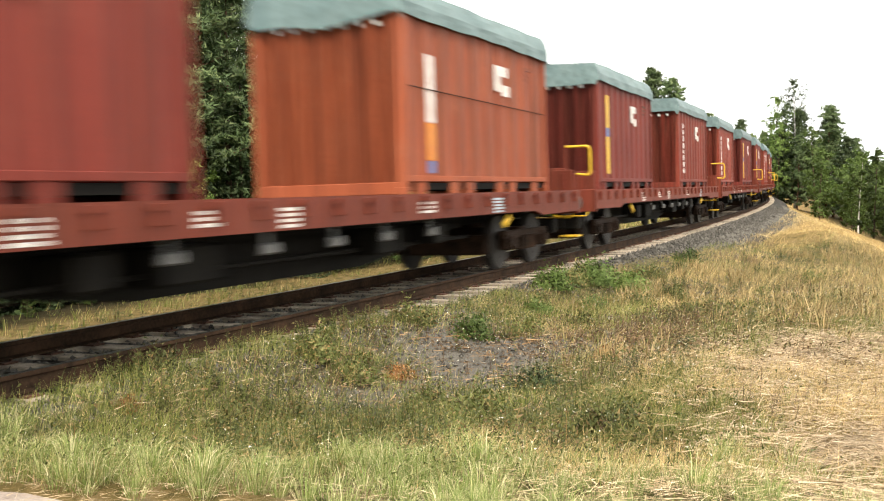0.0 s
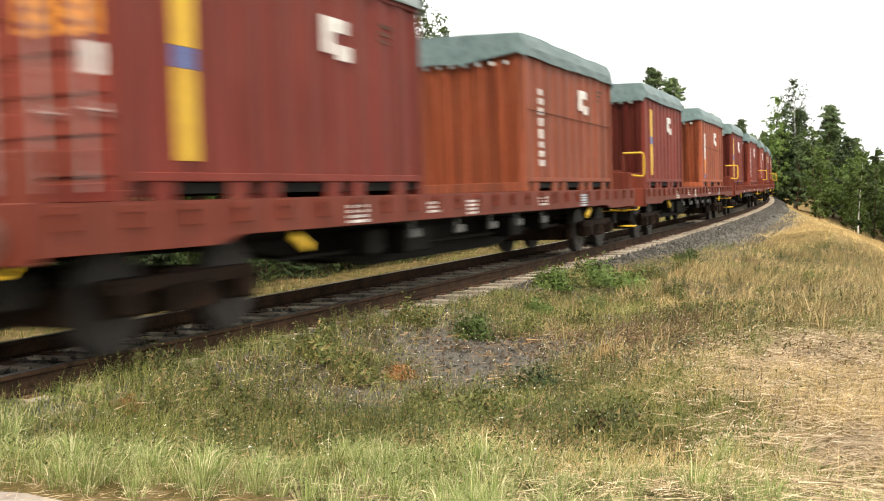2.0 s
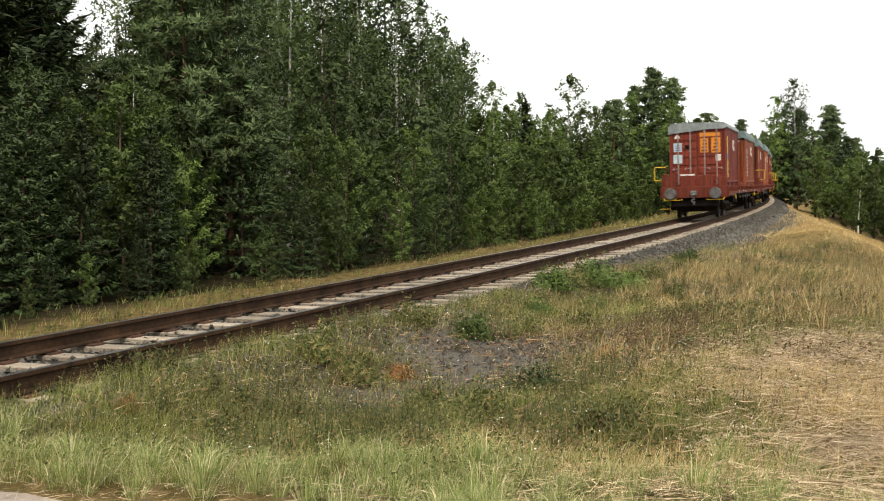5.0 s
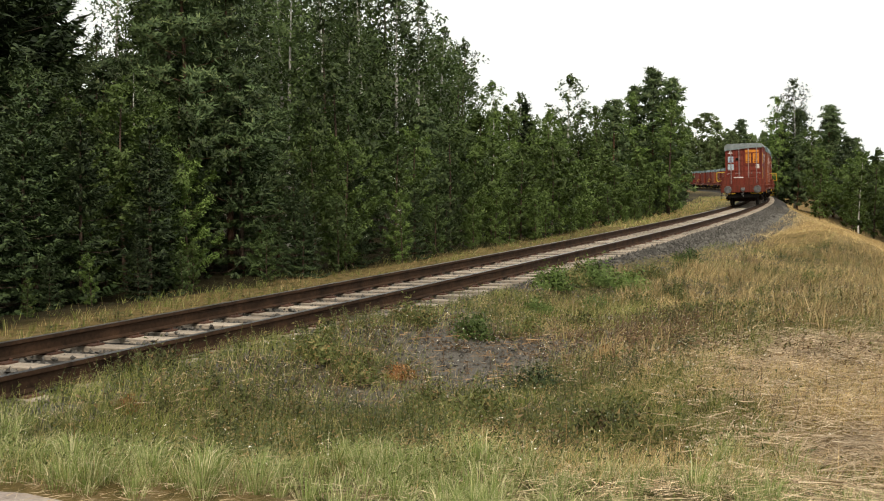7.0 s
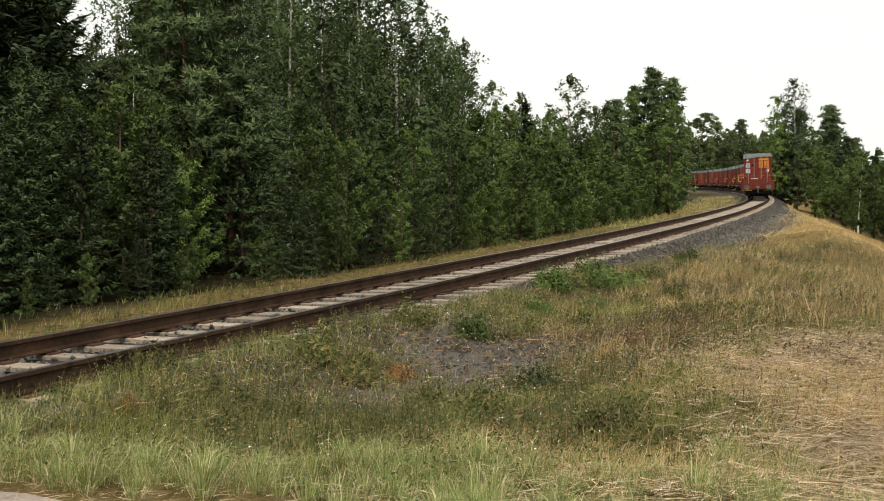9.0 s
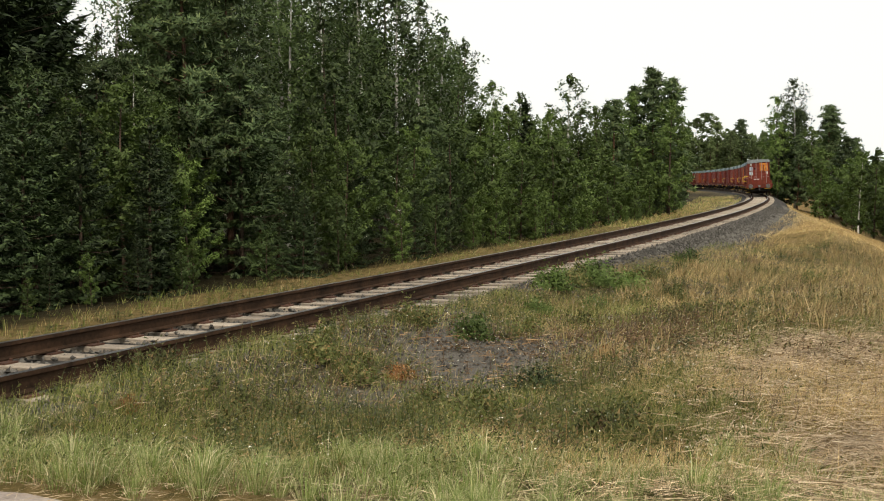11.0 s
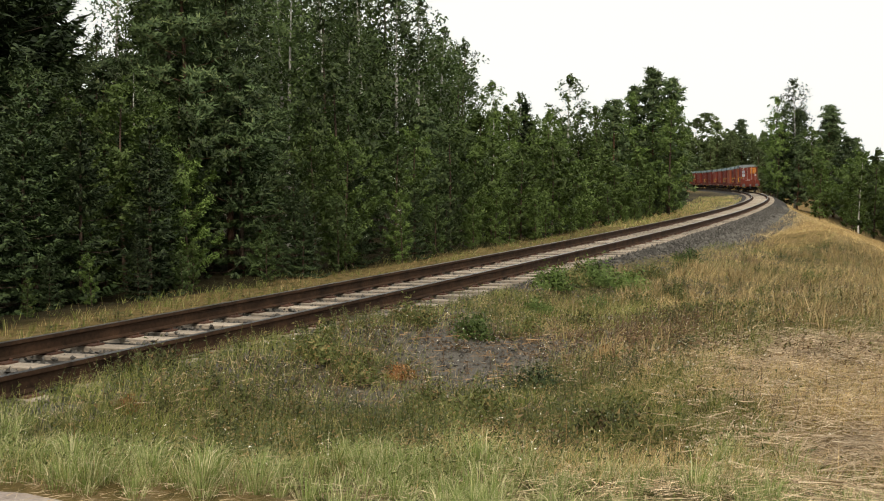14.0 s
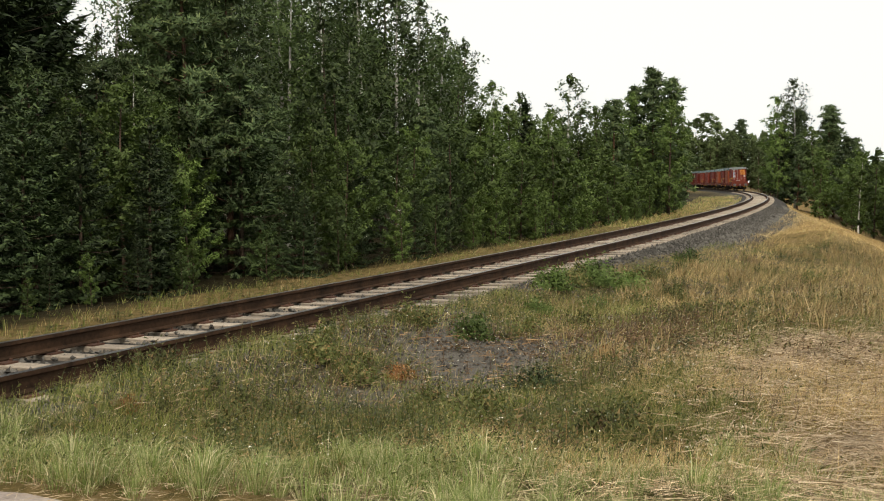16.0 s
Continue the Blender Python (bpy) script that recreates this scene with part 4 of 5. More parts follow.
x, y = scatter(1100, 3.0, 15, 13, 34, lambda x, y, s, u: (u > 3.0) * (x < 12.5 + (y - 28) * 0.285) * ramp01(wave(x, y, 0.7, 57) + 0.4 * wave(x, y, 1.9, 5), 0.05, 0.5), 0.2, 5)
stalks("bank_weeds", x, y, 0.24, 0.07, WEED, "dull green weeds in patches on the dry bank", 6)
x, y = scatter(900, 3.0, 15, 13, 34, lambda x, y, s, u: (u > 3.0) * (x < 12.5 + (y - 28) * 0.285) * ramp01(wave(x, y, 0.8, 59) + 0.4 * wave(x, y, 1.7, 9), 0.1, 0.5), 0.2, 5)
stalks("withered_stalks", x, y, 0.22, 0.06, BROWN_WEED, "withered reddish weed stalks on the bank", 6)
# leafy weeds, thick by the rail and in patches over the meadow
x, y = scatter(1500, -6.5, 1.0, 6.4, 15, lambda x, y, s, u: (u > 1.25) * (u < 6.5) * off_road(x, y) * (1 - ramp01(s, -8, 0)) * (1 - 0.9 * np.clip(stony(x, y), 0, 1)) * (0.2 + 0.8 * ramp01(wave(x, y, 1.5, 41), -0.3, 0.4)), 0.10, 4)
stalks("tall_weeds", x, y, 0.24, 0.055, WEED, "leafy green weeds standing beside the rail")
x, y = scatter(1700, -5, 8, 6.2, 20, lambda x, y, s, u: near(x, y, s, u) * (u > 2.0) * (1 - hay_place(x, y)) * ramp01(wave(x, y, 1.0, 43) + 0.3 * wave(x, y, 3.0, 7), 0.1, 0.6), 0.12, 5)
stalks("tall_weeds", x, y, 0.17, 0.045, WEED, "leafy green weeds in patches over the meadow")
x, y = scatter(900, -5, 7, 7.0, 17, lambda x, y, s, u: off_road(x, y) * (u > 1.6) * np.clip(0.25 * ramp01(wave(x, y, 1.3, 47), 0.1, 0.6) + brown_patch(x, y), 0, 1), 0.12, 5)
stalks("withered_stalks", x, y, 0.19, 0.04, BROWN_WEED, "withered reddish weed stalks")
# green turf over the near field
x, y = scatter(20000, -6.5, 7.0, 5.2, 15.5, lambda x, y, s, u: near(x, y, s, u) * (1 - 0.8 * hay_place(x, y)) * (0.06 + 0.94 * ramp01(wave(x, y, 1.1, 4) + 0.5 * wave(x, y, 3.1, 8), -0.1, 0.5)), 0.07, 16)
fine_blades("turf_grass", x, y, 0.13, 0.0022, 0.7, GREEN_GRASS, "short patchy green grass")
x, y = scatter(9000, -2, 14, 12, 34, lambda x, y, s, u: (u > 2.2) * (1 - bare(x, y)) * (0.15 + 0.85 * ramp01(wave(x, y, 0.7, 6), -0.4, 0.5)) * (1 - 0.5 * ramp01(s, 8, 20)), 0.14, 10)
fine_blades("turf_grass", x, y, 0.15, 0.004, 0.7, GREEN_GRASS, "short patchy green grass")
x, y = scatter(6500, -7, 3, 7, 16, lambda x, y, s, u: (u > 1.12 + 0.4 * ramp01(s, -9, -5)) * (u < 4.4) * (1 - bare(x, y)) * (1 - ramp01(s, -5, 6)) * (0.3 + 0.7 * ramp01(wave(x, y, 1.6, 14), -0.3, 0.4)), 0.08, 18)
fine_blades("rail_side_grass", x, y, 0.18, 0.0026, 0.6, GREEN_GRASS, "green and brown grass growing up to the rail")
# withered stalks between
x, y = scatter(17000, -6, 8, 5.4, 17, lambda x, y, s, u: near(x, y, s, u) * (0.12 + 0.88 * ramp01(wave(x, y, 0.95, 8) + 0.4 * wave(x, y, 2.7, 2), 0.0, 0.6)), 0.08, 12)
fine_blades("withered_grass", x, y, 0.15, 0.0018, 0.9, DRY_GRASS, "withered yellow brown grass")
# dry bank along the line
x, y = scatter(20000, 2, 40, 12, 112, lambda x, y, s, u: (u > 2.7) * (x < 13.5 + (y - 28) * 0.285) * ramp01(s, -7, 2) * (1 - bare(x, y)) * (u > 3.0 - 0.3 * ramp01(s, 8, 20)) * (0.2 + 0.8 * ramp01(wave(x, y, 0.55, 2) + 0.4 * wave(x, y, 1.7, 6), -0.5, 0.3)), 0.16, 14)
fine_blades("dry_bank_grass", x, y, 0.20, 0.005, 1.0, DRY_GRASS, "straw coloured dry grass on the bank")
x, y = scatter(13000, 0.5, 13, 10.5, 32, lambda x, y, s, u: (u > 2.3) * (1 - bare(x, y)) * (0.12 + 0.88 * ramp01(wave(x, y, 0.8, 17) + 0.5 * wave(x, y, 2.2, 5), -0.2, 0.5)) * (0.3 + 0.7 * ramp01(x + 0.25 * y, 5.5, 9.0)), 0.12, 13)
fine_blades("dry_bank_grass", x, y, 0.13, 0.003, 1.0, DRY_GRASS, "straw coloured dry grass on the bank")
# verge before the wood
x, y = scatter(8000, -11, 32, 8, 100, lambda x, y, s, u: (u < -1.9) * (u > -6.5) * (0.3 + 0.7 * ramp01(wave(x, y, 0.9, 3), -0.4, 0.4)), 0.14, 12)
fine_blades("verge_grass", x, y, 0.16, 0.005, 0.7, GREEN_GRASS, "green and yellow verge grass before the wood")
x, y = scatter(7000, -11, 32, 8, 100, lambda x, y, s, u: (u < -1.9) * (u > -5.8) * (0.3 + 0.7 * ramp01(wave(x, y, 0.8, 13), -0.4, 0.4)), 0.14, 8)
fine_blades("verge_dry_grass", x, y, 0.15, 0.005, 0.7, DRY_GRASS, "straw coloured grass on the verge")


x, y = scatter(6000, 8, 46, 45, 155, lambda x, y, s, u: (u < -1.9) * (u > -7.5) * (0.3 + 0.7 * ramp01(wave(x, y, 0.5, 3), -0.4, 0.4)), 0.3, 7)
fine_blades("verge_grass", x, y, 0.26, 0.014, 0.7, GREEN_GRASS, "green and yellow verge grass along the curve")
x, y = scatter(5000, 8, 46, 45, 155, lambda x, y, s, u: (u < -1.9) * (u > -7.5) * (0.2 + 0.8 * ramp01(wave(x, y, 0.45, 23), -0.2, 0.4)), 0.3, 7)
fine_blades("verge_dry_grass", x, y, 0.26, 0.014, 0.7, DRY_GRASS, "straw coloured grass along the curve")


# cut straw lying flat
def straw(name, n, x0, x1, y0, y1, keep, long, mat, label, width=0.0016, spread=0.75, lift=0.06):
    x, y = scatter(n, x0, x1, y0, y1, keep)
    m = len(x)
    az = rng.normal(0.1, spread, m) + (rng.uniform(size=m) < 0.3) * rng.uniform(0, 3, m)
    d = np.stack([np.cos(az), np.sin(az), rng.normal(0.02, 0.14, m)], 1) * (long * rng.uniform(0.3, 1.3, m))[:, None]
    p = np.stack([x, y, ground_z(x, y) + rng.uniform(0.005, lift, m)], 1)
    w = np.stack([-np.sin(az), np.cos(az), rng.normal(0, 0.7, m)], 1) * (width * rng.uniform(0.6, 1.5, m))[:, None]
    q = np.stack([p - d / 2 - w, p - d / 2 + w, p + d / 2], 1)
    return tagged(new(name, quads_mesh(name, q, mat)), label, "straw", kind="stuff")


straw("cut_straw", 300000, 0.6, 7.5, 4.8, 13.0, lambda x, y, s, u: off_road(x, y) * hay_place(x, y) * (0.2 + 0.8 * ramp01(wave(x, y, 1.4, 7) + 0.5 * wave(x, y, 4.1, 3), -0.4, 0.4)), 0.26, STRAW, "pale cut straw lying flat in swaths", 0.0017, 0.9, 0.10)
straw("cut_straw", 26000, -1.0, 4.6, 4.2, 6.6, lambda x, y, s, u: (road_side(x, y) > -0.25) * (road_side(x, y) < 1.3) * ramp01(x, -0.4, 1.2), 0.16, STRAW, "pale cut straw matted along the road edge", 0.0011)
straw("cut_straw", 14000, -4.0, 4.0, 4.3, 6.4, lambda x, y, s, u: (road_side(x, y) > -0.8) * (road_side(x, y) < 0.45), 0.13, STRAW, "pale cut straw strewn on the road edge", 0.0010)
straw("dead_stalks", 42000, -6.0, 7.0, 5.6, 15.5, lambda x, y, s, u: near(x, y, s, u) * np.clip(0.15 + 0.6 * ramp01(wave(x, y, 0.8, 9), -0.3, 0.5) + stony(x, y), 0, 1), 0.16, STRAW, "pale dead stalks lying in the grass", 0.0015, 1.6, 0.10)
straw("dead_twigs", 5000, -5.0, 4.5, 8.0, 15.5, lambda x, y, s, u: (u > 1.9) * np.clip(0.4 * ramp01(wave(x, y, 0.8, 9), 0.0, 0.6) + stony(x, y) + 0.5 * brown_patch(x, y), 0, 1), 0.26, BROWN_WEED, "dead twigs on stony ground", 0.004, 1.6, 0.08)

# low weeds: many small leaves
x, y = scatter(4200, -6.5, 6.0, 5.6, 16, lambda x, y, s, u: off_road(x, y) * (u > 1.4) * (1 - hay_place(x, y)) * (1 - bare(x, y)) * (0.18 + 0.82 * np.maximum(ramp01(wave(x, y, 1.0, 12), 0.0, 0.6), 0.7 * (1 - ramp01(s, -3, 3)))), 0.10, 26)
pts = np.stack([x, y, ground_z(x, y) + abs(rng.normal(size=x.size)) * 0.06 + 0.01], 1)
tagged(new("low_weeds", quads_mesh("low_weeds", leaves(pts, 0.018, 1.5), WEED)), "low green leafy weeds among the grass", "weeds", kind="stuff")
x, y = scatter(2600, -6.0, 6.0, 6.5, 16, lambda x, y, s, u: off_road(x, y) * (u > 1.7) * np.clip(0.5 * ramp01(wave(x, y, 1.4, 15), 0.2, 0.7) + 1.2 * brown_patch(x, y), 0, 1), 0.10, 22)
pts = np.stack([x, y, ground_z(x, y) + abs(rng.normal(size=x.size)) * 0.07 + 0.01], 1)
tagged(new("withered_weeds", quads_mesh("withered_weeds", leaves(pts, 0.02, 1.6), BROWN_WEED)), "withered reddish brown weeds", "weeds", kind="stuff")
x, y = scatter(3000, -7.0, 7.0, 5.4, 17, lambda x, y, s, u: off_road(x, y) * (u > 1.9))
pts = np.stack([x, y, ground_z(x, y) + rng.uniform(0.08, 0.22, x.size)], 1)
tagged(new("seed_heads", quads_mesh("seed_heads", leaves(pts, 0.010, 1.3), SPECK)), "small whitish seed heads over the grass", "weeds", kind="stuff")


# single low bushes
def bush_mesh(seed, mat, size):
    rd = np.random.default_rng(seed)
    n = 2000
    stems = unit(rd.normal(size=(9, 3)) * np.array((1, 1, 0.5)) + np.array((0, 0, 0.75)))
    i = rd.integers(0, 9, n)
    k = rd.uniform(0.25, 1.0, n)
    p = stems[i] * k[:, None] * np.array((0.62, 0.62, 0.6)) + rd.normal(size=(n, 3)) * 0.13
    p[:, 2] = abs(p[:, 2])
    return quads_mesh("foliage", leaves(p, size, 1.5), mat, unit(p + np.array((0, 0, 0.15))))


def stems_bm(seed):
    rd = random.Random(seed)
    bm = bmesh.new()
    for k in range(9):
        a = rd.uniform(0, 6.28)
        rod(bm, (0, 0, -0.02), (0.42 * math.cos(a), 0.42 * math.sin(a), rd.uniform(0.3, 0.6)), 0.012, 5, 0.004)
    return bm


def bush(seed, mat, label, size=0.05):
    base = tagged(new("low_bush"), label, "bush", "low bushes beside the track")
    part("stem", stems_bm(seed), BARK, base)
    f = new("foliage", bush_mesh(seed, mat, size))
    f.parent = base
    return base


rusty = bush(8, FERN, "rust coloured withered fern beside the rail", 0.05)
green_a, green_b = bush(3, WEED, "low green leafy bush in dry grass"), bush(4, YOUNG_LEAF, "low bright green bush near the ballast")
dark_c = bush(6, SPRUCE_NEEDLE, "small dark green juniper-like shrub", 0.045)
for ob, x, y, sc in ((green_b, 0.35, 12.4, 0.50), (green_a, 1.02, 12.75, 0.42), (green_a, -0.35, 12.3, 0.46), (green_a, -1.20, 10.0, 0.46), (green_a, -0.80, 9.75, 0.40), (dark_c, 0.78, 9.05, 0.36), (green_a, -0.15, 8.6, 0.34),
                     (green_a, 0.25, 8.0, 0.44), (green_b, 1.75, 16.9, 0.6), (green_b, 2.75, 18.6, 0.75), (green_b, 3.3, 18.2, 0.6), (green_a, 2.25, 18.0, 0.55), (green_a, -2.5, 9.1, 0.42), (green_a, -1.50, 7.4, 0.34), (green_b, 1.35, 14.8, 0.40),
                     (green_a, 1.15, 7.0, 0.40), (green_a, 4.05, 20.7, 0.5), (green_b, 6.0, 25.6, 0.55), (green_a, 3.85, 17.3, 0.42), (green_a, 1.8, 13.5, 0.40), (green_a, 3.7, 14.0, 0.36), (green_b, 5.0, 22.0, 0.4), (green_a, 2.9, 15.6, 0.4), (green_b, 2.2, 15.4, 0.36), (green_a, 5.6, 18.0, 0.4), (green_a, 7.6, 21.5, 0.42), (green_a, 3.4, 14.2, 0.34), (dark_c, 2.6, 11.2, 0.22), (rusty, -2.72, 10.3, 0.20), (rusty, -3.05, 8.35, 0.22), (rusty, -0.40, 10.0, 0.24), (rusty, 1.65, 10.6, 0.26), (rusty, -2.3, 7.6, 0.18)):
    c = copy_thing(ob, pose(x, y, gz(x, y) - 0.01, 0, 0, 40 * x + 70 * y) @ Matrix.Scale(sc, 4))
for ob in (green_a, green_b, dark_c, rusty):
    for o in (*ob.children_recursive, ob):
        bpy.data.objects.remove(o)


# ---- goods train ----
def lettering(bm, mat, parent, label):
    """Each bar of a block of lettering as a part of its own."""
    cs = [v.co.copy() for v in bm.verts]
    bm.free()
    for k in range(0, len(cs), 8):
        c = cs[k:k + 8]
        nb = bmesh.new()
        box(nb, [min(v[i] for v in c) for i in range(3)], [max(v[i] for v in c) for i in range(3)])
        part("letter_bar", nb, mat, parent, label)


L, HALF = 20.85, 1.40
PIVOT = 2.95


def rounded_path(bm, pts, r, sides=6, mat=0):
    for a, b in zip(pts, pts[1:]):
        rod(bm, a, b, r, sides, mat=mat)


def side_shape(bm, y0, y1):
    """Side sill, deeper at both ends, with a stepped lower edge."""
    prof = ((0.62, 1.32), (0.62, 0.92), (3.0, 0.90), (3.35, 0.98), (L - 3.35, 0.98), (L - 3.0, 0.90), (L - 0.62, 0.92), (L - 0.62, 1.32))
    a = [bm.verts.new((x, y0, z)) for x, z in prof]
    b = [bm.verts.new((x, y1, z)) for x, z in prof]
    n = len(prof)
    bm.faces.new(a)
    bm.faces.new(b[::-1])
    for k in range(n):
        bm.faces.new((a[k], b[k], b[(k + 1) % n], a[(k + 1) % n]))
    bmesh.ops.recalc_face_normals(bm, faces=bm.faces)


def wheelset(parent):
    bm = bmesh.new()
    rod(bm, (0, -1.02, 0), (0, 1.02, 0), 0.075, 10)
    for sgn in (1, -1):
        rod(bm, (0, sgn * 0.74, 0), (0, sgn * 0.775, 0), 0.485, 20)
        rod(bm, (0, sgn * 0.775, 0), (0, sgn * 0.875, 0), 0.46, 20)
        rod(bm, (0, sgn * 0.875, 0), (0, sgn * 0.885, 0), 0.385, 20)
        rod(bm, (0, sgn * 0.875, 0), (0, sgn * 0.93, 0), 0.13, 14)
        for k in range(4):
            a = k * math.pi / 2
            rod(bm, (0.25 * math.cos(a), sgn * 0.886, 0.25 * math.sin(a)), (0.25 * math.cos(a), sgn * 0.893, 0.25 * math.sin(a)), 0.05, 8)
    return part("wheelset", bm, WHEEL, parent, "dark steel wheelset on its axle")


def bogie(parent, x):
    bm = bmesh.new()
    for sgn in (1, -1):
        y0, y1 = sgn * 0.96, sgn * 1.08
        box(bm, (-1.15, min(y0, y1), 0.52), (1.15, max(y0, y1), 0.66), bevel=0.015)
        box(bm, (-0.40, min(y0, y1), 0.30), (0.40, max(y0, y1), 0.54), bevel=0.02)
        for wx in (-0.9, 0.9):
            box(bm, (wx - 0.17, sgn * 1.02 - 0.09, 0.33), (wx + 0.17, sgn * 1.02 + 0.09, 0.62), bevel=0.03)
            rod(bm, (wx, sgn * 1.05, 0.46), (wx, sgn * 1.16, 0.46), 0.11, 12)
        for k in (-0.24, -0.08, 0.08, 0.24):
            rod(bm, (k, sgn * 1.10, 0.32), (k, sgn * 1.10, 0.56), 0.062, 8)
        for wx in (-1.42, 1.42, -0.36, 0.36):
            box(bm, (wx - 0.04, sgn * 0.80 - 0.05, 0.28), (wx + 0.04, sgn * 0.80 + 0.05, 0.62), bevel=0.01)
    box(bm, (-0.22, -1.0, 0.42), (0.22, 1.0, 0.70), bevel=0.02)
    box(bm, (-1.46, -0.85, 0.50), (-1.38, 0.85, 0.60))
    box(bm, (1.38, -0.85, 0.50), (1.46, 0.85, 0.60))
    rod(bm, (0, 0, 0.70), (0, 0, 0.86), 0.2, 12)
    box(bm, (-1.30, -0.68, 0.26), (1.30, 0.68, 0.56), bevel=0.03)
    ob = part("bogie", bm, GRIME, parent, "grimy brown two-axle bogie frame with springs")
    ob.location = (x, 0, 0)
    return ob


def handrail(parent, x, sgn, flip):
    """Yellow hoop that sticks out at one corner of the wagon, with the step below it."""
    bm = bmesh.new()
    y0, y1 = sgn * 1.14, sgn * 1.64
    rounded_path(bm, [(x, y0, 2.18), (x, y1 - sgn * 0.05, 2.18), (x, y1, 2.13), (x, y1, 1.66), (x, y1 - sgn * 0.05, 1.61), (x, y0 + sgn * 0.22, 1.64)], 0.024, 8)
    part("handrail", bm, YELLOW, parent, "yellow tubular handrail")
    bm = bmesh.new()
    rod(bm, (x, y0, 1.30), (x, y0, 2.19), 0.022, 8)
    rod(bm, (x, y0 + sgn * 0.2, 1.30), (x, y0 + sgn * 0.2, 1.66), 0.02, 8)
    part("handrail_post", bm, WAGON, parent)
    bm = bmesh.new()
    box(bm, (x - 0.16, sgn * 1.02, 0.40), (x + 0.16, sgn * 1.40, 0.435), bevel=0.006)
    part("step", bm, YELLOW, parent, "yellow footstep")
    bm = bmesh.new()
    for yy in (1.06, 1.36):
        rod(bm, (x, sgn * yy, 0.42), (x, sgn * yy, 0.95), 0.016, 6)
    part("step_hanger", bm, BLACK, parent)


def buffer_at(parent, x, y, d):
    bm = bmesh.new()
    rod(bm, (x - d * 0.62, y, 1.05), (x - d * 0.56, y, 1.05), 0.20, 16)
    rod(bm, (x - d * 0.56, y, 1.05), (x - d * 0.22, y, 1.05), 0.135, 16, 0.12)
    rod(bm, (x - d * 0.24, y, 1.05), (x - d * 0.05, y, 1.05), 0.095, 16)
    rod(bm, (x - d * 0.06, y, 1.05), (x, y, 1.05), 0.24 if d < 0 else 0.215, 24, 0.215 if d < 0 else 0.24)
    part("buffer", bm, BUFFER, parent, "round greased steel buffer")


def build_wagon(rng_seed):
    rd = random.Random(rng_seed)
    w = tagged(new("flat_wagon"), "red four-axle flat wagon carrying two containers", "rail wagon", "wagons of the goods train")
    for sgn in (1, -1):
        bm = bmesh.new()
        side_shape(bm, sgn * (HALF - 0.045), sgn * HALF)
        k = 1.0
        while k < L - 0.9:
            box(bm, (k - 0.05, sgn * HALF - 0.002, 1.10), (k + 0.05, sgn * (HALF + 0.055), 1.30), bevel=0.008)
            box(bm, (k - 0.09, sgn * HALF - 0.002, 1.235), (k + 0.09, sgn * (HALF + 0.062), 1.265))
            k += 0.785
        part("side_sill", bm, WAGON, w, "red side sill with stake pockets")
        marks = bmesh.new()
        marks_b = bmesh.new()
        for c, wd, n_bar in ((5.75, 0.42, 4), (8.0, 0.36, 3), (9.4, 0.34, 4), (12.9, 0.5, 3)):
            c = c if sgn < 0 else L - c
            for b in range(n_bar):
                zz0 = 1.215 - b * 0.058
                box(marks, (c - wd / 2, sgn * (HALF + 0.001), zz0 - 0.034), (c + wd / 2 * rd.uniform(0.75, 1), sgn * (HALF + 0.004), zz0))
        lettering(marks, WHITE, w, "faded white lettering shown as a bar")
        c = 15.6 if sgn < 0 else L - 15.6
        for b in range(5):
            box(marks_b, (c - 0.2, sgn * (HALF + 0.001), 1.0 + b * 0.05), (c + 0.2, sgn * (HALF + 0.004), 1.03 + b * 0.05))
        lettering(marks_b, PALE_BLUE, w, "pale blue lettering shown as a bar")
        lever = bmesh.new()
        c = 4.55 if sgn < 0 else L - 4.55
        d = 1 if sgn < 0 else -1
        box(lever, (c - 0.17, sgn * 1.30, 0.80), (c + 0.17, sgn * 1.36, 0.90), bevel=0.01, turn=Matrix.Rotation(radians(-28 * d * sgn), 4, "Y"))
        part("brake_lever", lever, YELLOW, w, "yellow brake lever")
        c = 16.15 if sgn < 0 else L - 16.15
        lever = bmesh.new()
        box(lever, (c - 0.15, sgn * 1.30, 0.80), (c + 0.15, sgn * 1.36, 0.90), bevel=0.01, turn=Matrix.Rotation(radians(28 * d * sgn), 4, "Y"))
        part("brake_lever", lever, YELLOW, w, "yellow brake lever")
    bm = bmesh.new()
    box(bm, (0.66, -HALF + 0.05, 1.24), (L - 0.66, HALF - 0.05, 1.295))
    part("deck", bm, GRIME, w, "dirty wagon deck")
    bm = bmesh.new()
    prof = ((0.7, 1.2), (0.7, 0.84), (4.4, 0.78), (8.0, 0.36), (L - 8.0, 0.36), (L - 4.4, 0.78), (L - 0.7, 0.84), (L - 0.7, 1.2))
    for y0 in (-0.42, 0.30):
        a = [bm.verts.new((x, y0, z)) for x, z in prof]
        b = [bm.verts.new((x, y0 + 0.12, z)) for x, z in prof]
        bm.faces.new(a)
        bm.faces.new(b[::-1])
        for k in range(len(prof)):
            bm.faces.new((a[k], b[k], b[(k + 1) % 8], a[(k + 1) % 8]))
    bmesh.ops.recalc_face_normals(bm, faces=bm.faces)
    box(bm, (1.2, -0.42, 0.82), (L - 1.2, 0.42, 0.86))
    part("centre_sill", bm, BLACK, w, "black fish-bellied centre sill")
    for k in np.linspace(1.5, L - 1.5, 12):
        bm = bmesh.new()
        box(bm, (k - 0.06, -1.3, 1.0), (k + 0.06, 1.3, 1.23))
        part("cross_beam", bm, BLACK, w)
    bm = bmesh.new()
